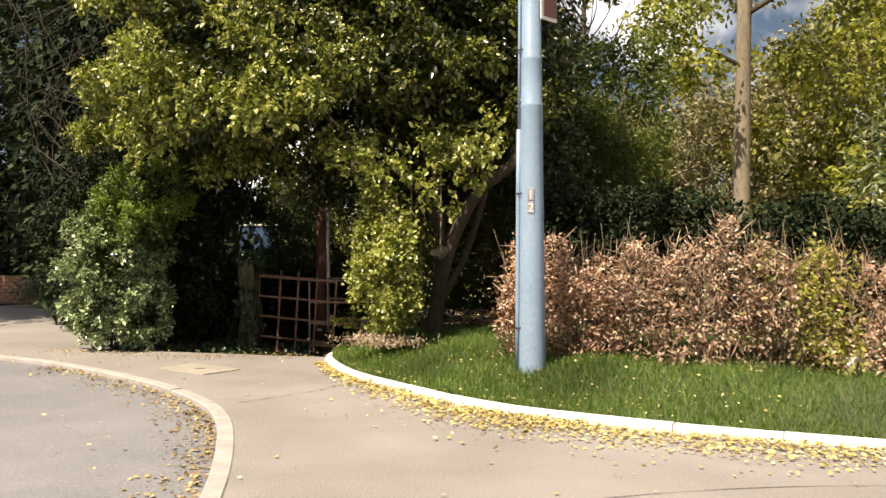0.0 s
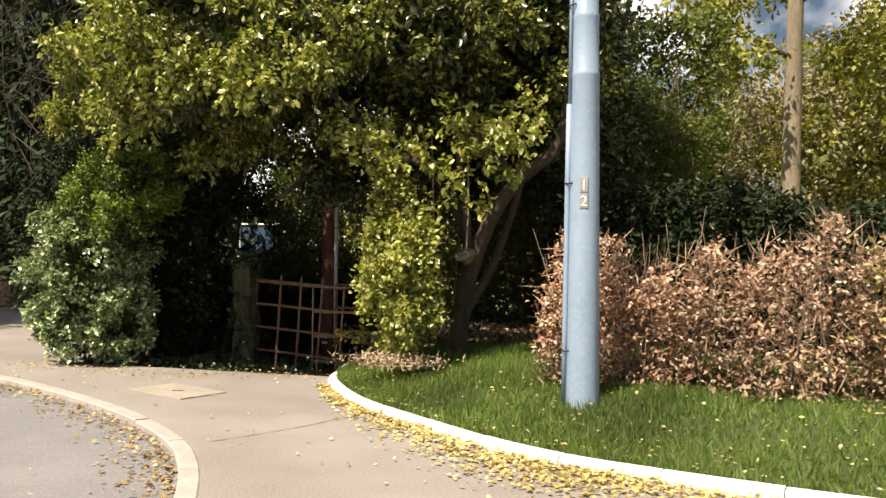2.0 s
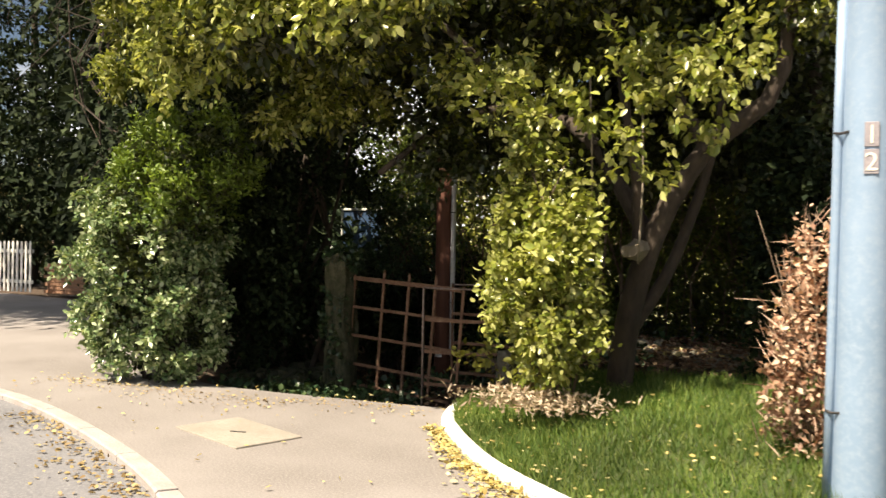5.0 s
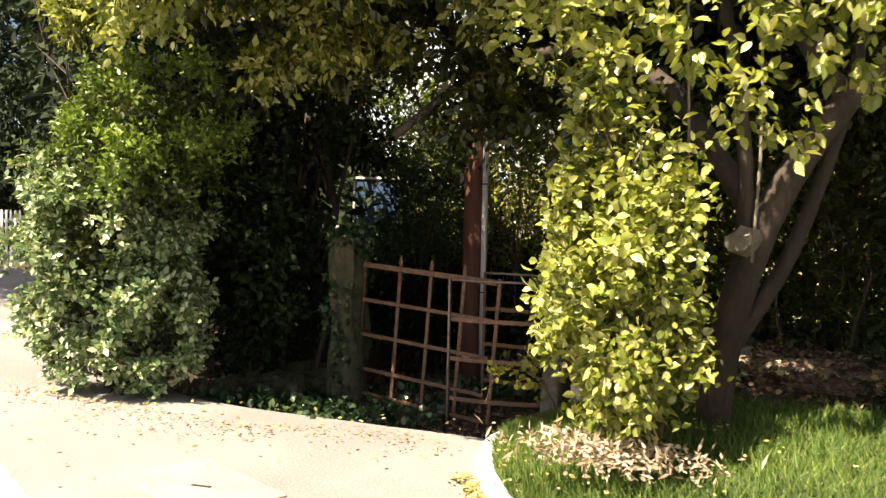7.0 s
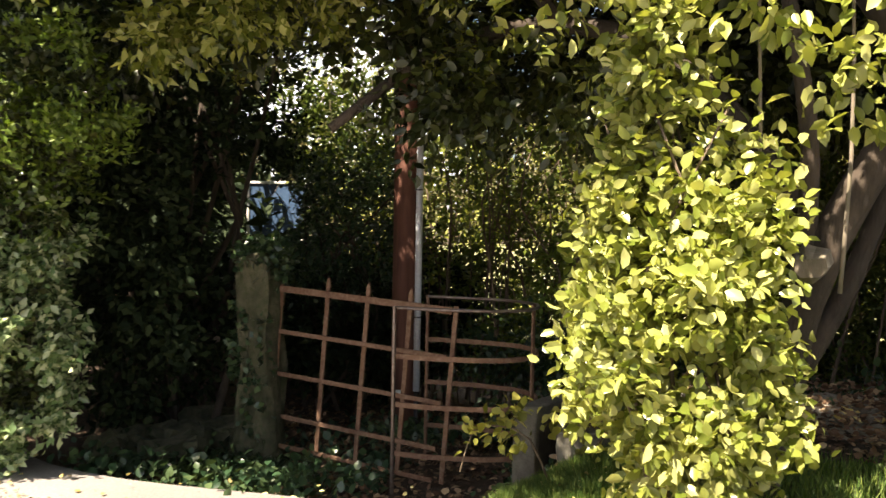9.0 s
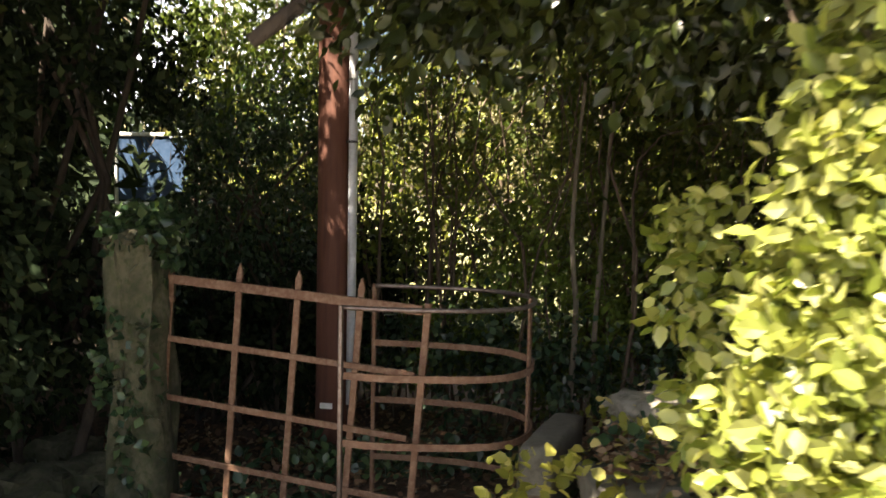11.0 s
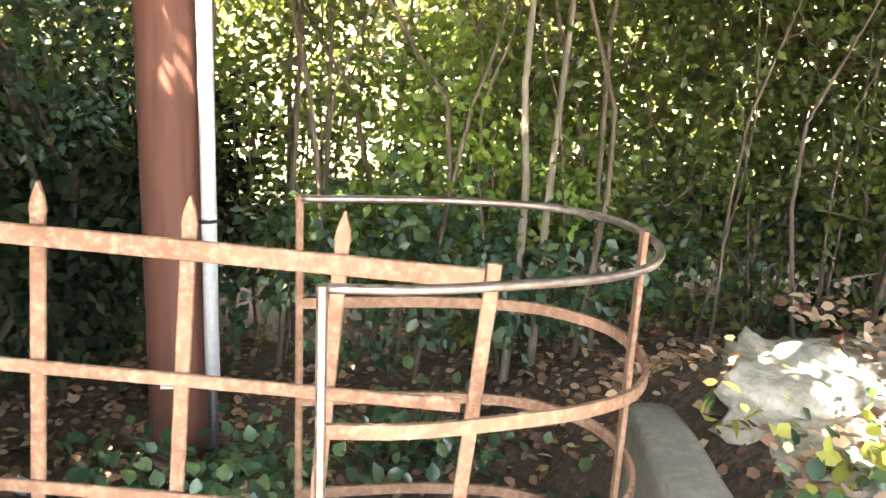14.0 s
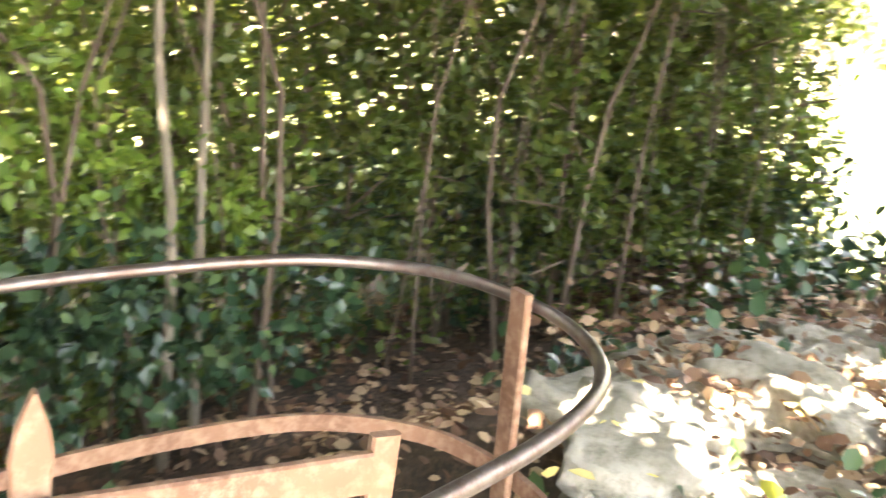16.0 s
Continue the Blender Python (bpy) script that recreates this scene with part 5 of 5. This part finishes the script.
P = np.array([(x, y, ground_z(x, y) + abs(random.gauss(0.03, 0.04))) for x, y in ((random.uniform(-4.4, -2.5), random.gauss(8.95, 0.3)) for _ in range(1500))]
             + [(x, y, ground_z(x, y) + abs(random.gauss(0.05, 0.05))) for x, y in ((random.uniform(-4.1, -2.85), random.gauss(8.5, 0.2)) for _ in range(1100))]
             + [(x, y, ground_z(x, y) + abs(random.gauss(0.05, 0.05))) for x, y in ((random.gauss(-1.72, 0.1), random.gauss(9.15, 0.25)) for _ in range(380))]
             + [(x, y, ground_z(x, y) + abs(random.gauss(0.06, 0.05))) for x, y in ((random.gauss(-2.75, 0.28), random.gauss(9.95, 0.16)) for _ in range(420))]
             + [(x, y, ground_z(x, y) + abs(random.gauss(0.10, 0.07))) for x, y in ((random.gauss(-2.1, 0.16), random.gauss(10.1, 0.15)) for _ in range(260))]
             + [(x, y, ground_z(x, y) + abs(random.gauss(0.08, 0.06))) for x, y in ((random.uniform(-0.9, 1.5), random.gauss(9.95, 0.22)) for _ in range(450))]
             + [(x, y, max(ground_z(x, y), 0.22) + abs(random.gauss(0.05, 0.05))) for x, y in ((random.uniform(-1.5, -0.5), random.gauss(8.85, 0.12)) for _ in range(260))]
             + [(x, y, max(ground_z(x, y), 0.3) + abs(random.gauss(0.06, 0.07))) for x, y in ((random.gauss(0.55, 0.28), random.gauss(9.95, 0.14)) for _ in range(420))])
V, F = leaf_geo(P, np.tile((0.0, 0.0, 1.0), (len(P), 1)), 0.055, rng, 0.8, 0.9, 0.0, True)
ivy = tri_ob("ground_ivy", V, F, L_IVY)
tagged(ivy, "dark green ivy creeping on the ground by the gate", "ivy", kind="stuff")


# ---- distance ----
def far_tree(x, y, height, spread, mat, n, leaf, seed, label, trunk_r=0.2, low=0.25, bark=M_PALEBARK, name="tree"):
    r = np.random.default_rng(seed)
    rr = random.Random(seed)
    t = thing(name, (x, y, -0.1), label, "tree", "woodland trees")
    stems_into(t, "trunk", [bezier_pts([(x, y, -0.2), (x + rr.uniform(-0.2, 0.2), y, height * 0.4), (x + rr.uniform(-0.3, 0.3), y, height * 0.9)], 9)], trunk_r, trunk_r * 0.35, bark, 10)
    for k in range(7):
        z0 = height * rr.uniform(0.3, 0.75)
        a = rr.uniform(0, 6.28)
        stems_into(t, "limb", [bezier_pts([(x, y, z0), (x + math.cos(a) * spread * 0.5, y + math.sin(a) * spread * 0.5, z0 + height * 0.1), (x + math.cos(a) * spread, y + math.sin(a) * spread, z0 + height * 0.16)], 6)], trunk_r * 0.35, 0.02, bark, 6)
    if n:
        ell = [(x + rr.gauss(0, spread * 0.5), y + rr.gauss(0, spread * 0.5), height * rr.uniform(low, 0.95), spread * rr.uniform(0.35, 0.65), spread * rr.uniform(0.35, 0.65), spread * rr.uniform(0.3, 0.5)) for _ in range(11)]
        P, o = clumps(ell, n, 14, leaf * 1.2, r, 0.4)
        foliage(t, P, o, leaf, mat, r, "crown", droop=0.3)
    return t


# tall bare-stemmed tree
big = thing("tall_tree", (3.0, 18, -0.2), "tall tree with a straight grey-brown trunk", "tree")
v, f = tube_geo(bezier_pts([(2.9, 18, -0.3), (2.93, 18, 3), (3.0, 18, 7), (3.1, 18, 13)], 16), [0.2 - 0.006 * i for i in range(16)], 14, 0.04, random.Random(5))
under(ob_from("trunk", v, f, M_PALEBARK, smooth=True), big)
rng = np.random.default_rng(39)
P, o = clumps([(1.5, 17.6, 6.0, 1.0, 1.0, 0.6), (2.6, 19.4, 7.2, 1.8, 1.0, 0.8), (4.9, 17.5, 6.6, 1.3, 1.2, 1.0), (3.9, 19.4, 5.2, 1.2, 0.8, 0.6), (5, 17.5, 8, 2, 1.5, 1.5), (1.8, 17.4, 4.9, 0.9, 0.8, 0.4)], 9000, 14, 0.14, rng, 0.5)
foliage(big, P, o, 0.16, L_WOOD, rng, "crown", "bright yellow-green leaves", droop=0.3)
stems_into(big, "limb", [bezier_pts([(2.97, 18, 4.9), (2.2, 17.7, 5.3), (1.2, 17.5, 5.5)], 6), bezier_pts([(3.0, 18, 6), (4.2, 17.7, 6.6), (5.2, 17.5, 7)], 6), bezier_pts([(3.0, 18, 6.5), (2.2, 17.5, 7.2), (1.6, 17.3, 7.6)], 6)], 0.06, 0.02, M_BARK, 6)

WOOD = [(0.8, 24, 4.8, 2.0, L_HAZE, 9000, 0.14), (-1.6, 26, 4.6, 2.0, L_HAZE, 8000, 0.14), (3.2, 25, 6.8, 2.4, L_HAZE, 9000, 0.18), (6.0, 23, 9.5, 2.8, L_WOOD, 9000, 0.18), (9.5, 21, 10, 3.2, L_WOOD, 9000, 0.18),
        (7.0, 16.5, 7.5, 2.1, L_WOOD, 9000, 0.15), (8.5, 15.5, 8.5, 2.6, L_LAUREL, 9000, 0.15), (13, 17, 10, 3.4, L_WOOD, 8000, 0.2), (-4.6, 27, 4.8, 2.4, L_HAZE, 6500, 0.18), (2.0, 29, 6.0, 2.6, L_HAZE, 9000, 0.18), (-1.0, 31, 5.6, 2.6, L_HAZE, 8000, 0.18), (5.2, 29, 8.0, 3.0, L_HAZE, 9000, 0.2), (0.6, 34, 6.0, 3.0, L_HAZE, 8000, 0.2), (9.0, 28, 9.5, 3.2, L_HAZE, 9000, 0.22)]
for k, (x, y, hh, sp, mt, n, lf) in enumerate(WOOD):
    far_tree(x, y, hh, sp, mt, n, lf, 50 + k, "spring woodland tree with thin yellow-green leaves" if mt is not L_LAUREL else "leafy green woodland tree", 0.16)
# bare tree against the sky
bare = thing("bare_tree", (-1.0, 22, -0.1), "leafless tree with fine bare branches against the sky", "tree")
rr = random.Random(12)
stems_into(bare, "trunk", [bezier_pts([(-1.0, 22, -0.2), (-0.95, 22, 3), (-0.9, 22, 8.5)], 8)], 0.16, 0.04, M_BARK, 8)
for k in range(46):
    z0 = rr.uniform(3.0, 8)
    a = rr.uniform(0, 6.28)
    ln = rr.uniform(0.8, 2.2)
    x0, y0 = -0.95, 22
    stems_into(bare, "branch", [bezier_pts([(x0, y0, z0), (x0 + math.cos(a) * ln * 0.5, y0 + math.sin(a) * ln * 0.5, z0 + ln * 0.6), (x0 + math.cos(a) * ln * 0.8 + rr.uniform(-0.2, 0.2), y0 + math.sin(a) * ln, z0 + ln * 1.5)], 6)], 0.028, 0.006, M_BARK, 5)
# laurel bushes behind the beech hedge
rng = np.random.default_rng(40)
laurel = thing("laurel_bush", (5.2, 9.5, 0), "large glossy laurel bush behind the beech hedge", "bush")
P, o = clumps([(5.0, 9.3, 1.5, 1.0, 0.8, 1.0), (6.2, 9.0, 1.9, 1.3, 0.9, 1.4), (4.9, 9.9, 2.4, 0.9, 0.8, 0.8), (7.6, 8.6, 2.0, 1.3, 0.9, 1.6)], 9000, 12, 0.09, rng, 0.3)
foliage(laurel, P, o, 0.13, L_LAUREL, rng, ratio=0.38)

# far woodland along the horizon, closing the place all round
rng = np.random.default_rng(41)
belt = []
for k in range(90):
    a = 2 * math.pi * k / 90 + random.uniform(-0.02, 0.02)
    R = random.uniform(44, 60)
    hh = random.uniform(3.0, 5.0)
    belt.append((R * math.sin(a), 6 + R * math.cos(a), hh * 0.6, 3.2, 3.2, hh * 0.7))
P, o = clumps(belt, 60000, 14, 0.7, rng, 0.4)
V, F = leaf_geo(P, o, 0.7, rng)
woods = tri_ob("far_woods", V, F, L_HAZE)
tagged(woods, "distant belt of thin spring woodland", "woods", kind="stuff")

# tall tree out of view, added to shade the conifers
far_tree(-13.2, 8.9, 10.5, 3.6, L_DARK, 16000, 0.22, 90, "tall dark evergreen tree out of view, added to shade the conifers", 0.22, 0.6, M_BARK, "unseen_shade_tree")

# left: dark conifers, garden wall, pale gate
rng = np.random.default_rng(42)
for k, (x, y, hh) in enumerate(((-8.6, 15.8, 8.5), (-7.1, 11.1, 7.0), (-11.5, 15.8, 8.0), (-14.5, 16.5, 8.5), (-17.5, 17.0, 9.5), (-10.0, 17.0, 9.5), (-20.5, 16.5, 9.0), (-13.0, 19.0, 10.5))):
    con = thing("conifer", (x, y, -0.1), "dark green conifer with drooping sprays", "tree", "conifers by the wall")
    stems_into(con, "trunk", [bezier_pts([(x, y, -0.2), (x, y, hh * 0.5), (x, y, hh)], 6)], 0.16, 0.03, M_BARK, 9)
    P, o = clumps([(x + rng.normal(0, 0.4), y + rng.normal(0, 0.4), 0.8 + (hh - 1) * q, (2.1 - 1.3 * q), (1.8 - 1.1 * q), 0.9) for q in np.linspace(0, 1, 9)], 15000, 16, 0.13, rng, 0.3)
    foliage(con, P, o, 0.2, L_DARK, rng, "crown", droop=0.7, ratio=0.42)
twigs = thing("bare_thicket", (-6.4, 9.8, 0), "tangle of bare reddish twigs over the hedge", "thicket")
rr = random.Random(5)
stems_into(twigs, "twig", [bezier_pts([(-6.2 + rr.uniform(-0.7, 0.6), 9.3 + rr.uniform(-0.4, 0.4), 1.6 + rr.uniform(0, 0.6)), (-6.3 + rr.uniform(-0.9, 0.9), 9.2, 3.0), (-6.2 + rr.uniform(-1.3, 1.3), 9.0, 3.2 + rr.uniform(0, 1.8)), (-6.2 + rr.uniform(-1.6, 1.6), 8.8, 2.6 + rr.uniform(0, 2))], 9) for _ in range(18)], 0.010, 0.003, M_BARK, 5)
stems_into(twigs, "stem", [bezier_pts([(-6.3 + rr.uniform(-0.3, 0.3), 9.4, -0.1), (-6.3 + rr.uniform(-0.5, 0.5), 9.4, 1.0), (-6.2 + rr.uniform(-0.6, 0.6), 9.3, 2.3)], 6) for _ in range(8)], 0.03, 0.012, M_BARK, 6)
grey = thing("grey_shrub", (-10.6, 14.0, 0), "low grey-green shrub against the wall", "shrub")
P, o = clumps([(-10.9, 13.9, 0.35, 0.7, 0.3, 0.35), (-11.6, 14.0, 0.3, 0.4, 0.3, 0.25)], 2200, 10, 0.05, rng, 0.3, lambda C: C[:, 2] > 0.02)
foliage(grey, P, o, 0.06, L_GREY, rng)

wall = thing("garden_wall", (-12.5, 14.4, 0), "low orange-brown brick garden wall", "wall", kind="structure")
bm = bmesh.new()
bmesh.ops.create_cube(bm, size=1, matrix=pose(-11.3, 14.5, 0.29) @ Matrix.Diagonal((5.0, 0.2, 0.62, 1)))
under(part("core", bm, M_MORTAR, None), wall)
bm = bmesh.new()
bmesh.ops.create_cube(bm, size=1, matrix=Matrix.Diagonal((0.215, 0.1, 0.065, 1)))
bmesh.ops.bevel(bm, geom=bm.edges[:], offset=0.004, segments=1, affect="EDGES")
brick = bpy.data.meshes.new("brick")
bm.to_mesh(brick)
bm.free()
brick.materials.append(M_BRICKS)
for row in range(8):
    for k in range(22):
        b = new("brick", brick)
        b.location = (-13.7 + k * 0.225 + (row % 2) * 0.11, 14.37 + random.uniform(-0.004, 0.004), 0.05 + row * 0.075)
        under(b, wall)
pg = thing("picket_gate", (-14.3, 14.0, 0), "pale wooden picket gate by the wall", "gate")
for k in range(13):
    x = -15.3 + k * 0.125
    slat("picket", (x, 14.0, 0.05), (x, 14.0, 1.05), 0.06, 0.02, (0, 1, 0), M_WHITEPAINT, pg, point=True)
for z in (0.25, 0.85):
    slat("rail", (-15.35, 14.03, z), (-13.75, 14.03, z), 0.07, 0.025, (0, 1, 0), M_WHITEPAINT, pg)

# blue panel with a pale rim beyond the thicket, stand-in for a parked vehicle
board = thing("vehicle_stand_in", (-5.2, 12.2, -0.1), "blue panel with a white rim half hidden by foliage, stand-in for a parked vehicle", "board")
bm = bmesh.new()
bmesh.ops.create_cube(bm, size=1, matrix=pose(-5.15, 12.25, 1.33) @ Matrix.Diagonal((0.62, 0.02, 0.52, 1)))
under(part("panel", bm, M_BLUE, None), board)
slat("rim", (-5.48, 12.235, 1.61), (-4.82, 12.235, 1.61), 0.03, 0.03, (0, 1, 0), M_WHITEPAINT, board)
slat("rim", (-5.48, 12.235, 1.04), (-4.82, 12.235, 1.04), 0.03, 0.03, (0, 1, 0), M_WHITEPAINT, board)
slat("rim", (-5.47, 12.232, 1.04), (-5.47, 12.232, 1.61), 0.025, 0.03, (0, 1, 0), M_WHITEPAINT, board)
# legs are made up to carry the panel
slat("leg", (-5.40, 12.29, -0.1), (-5.40, 12.29, 1.2), 0.05, 0.05, (0, 1, 0), M_BARK, board)
slat("leg", (-4.90, 12.29, -0.1), (-4.90, 12.29, 1.2), 0.05, 0.05, (0, 1, 0), M_BARK, board)
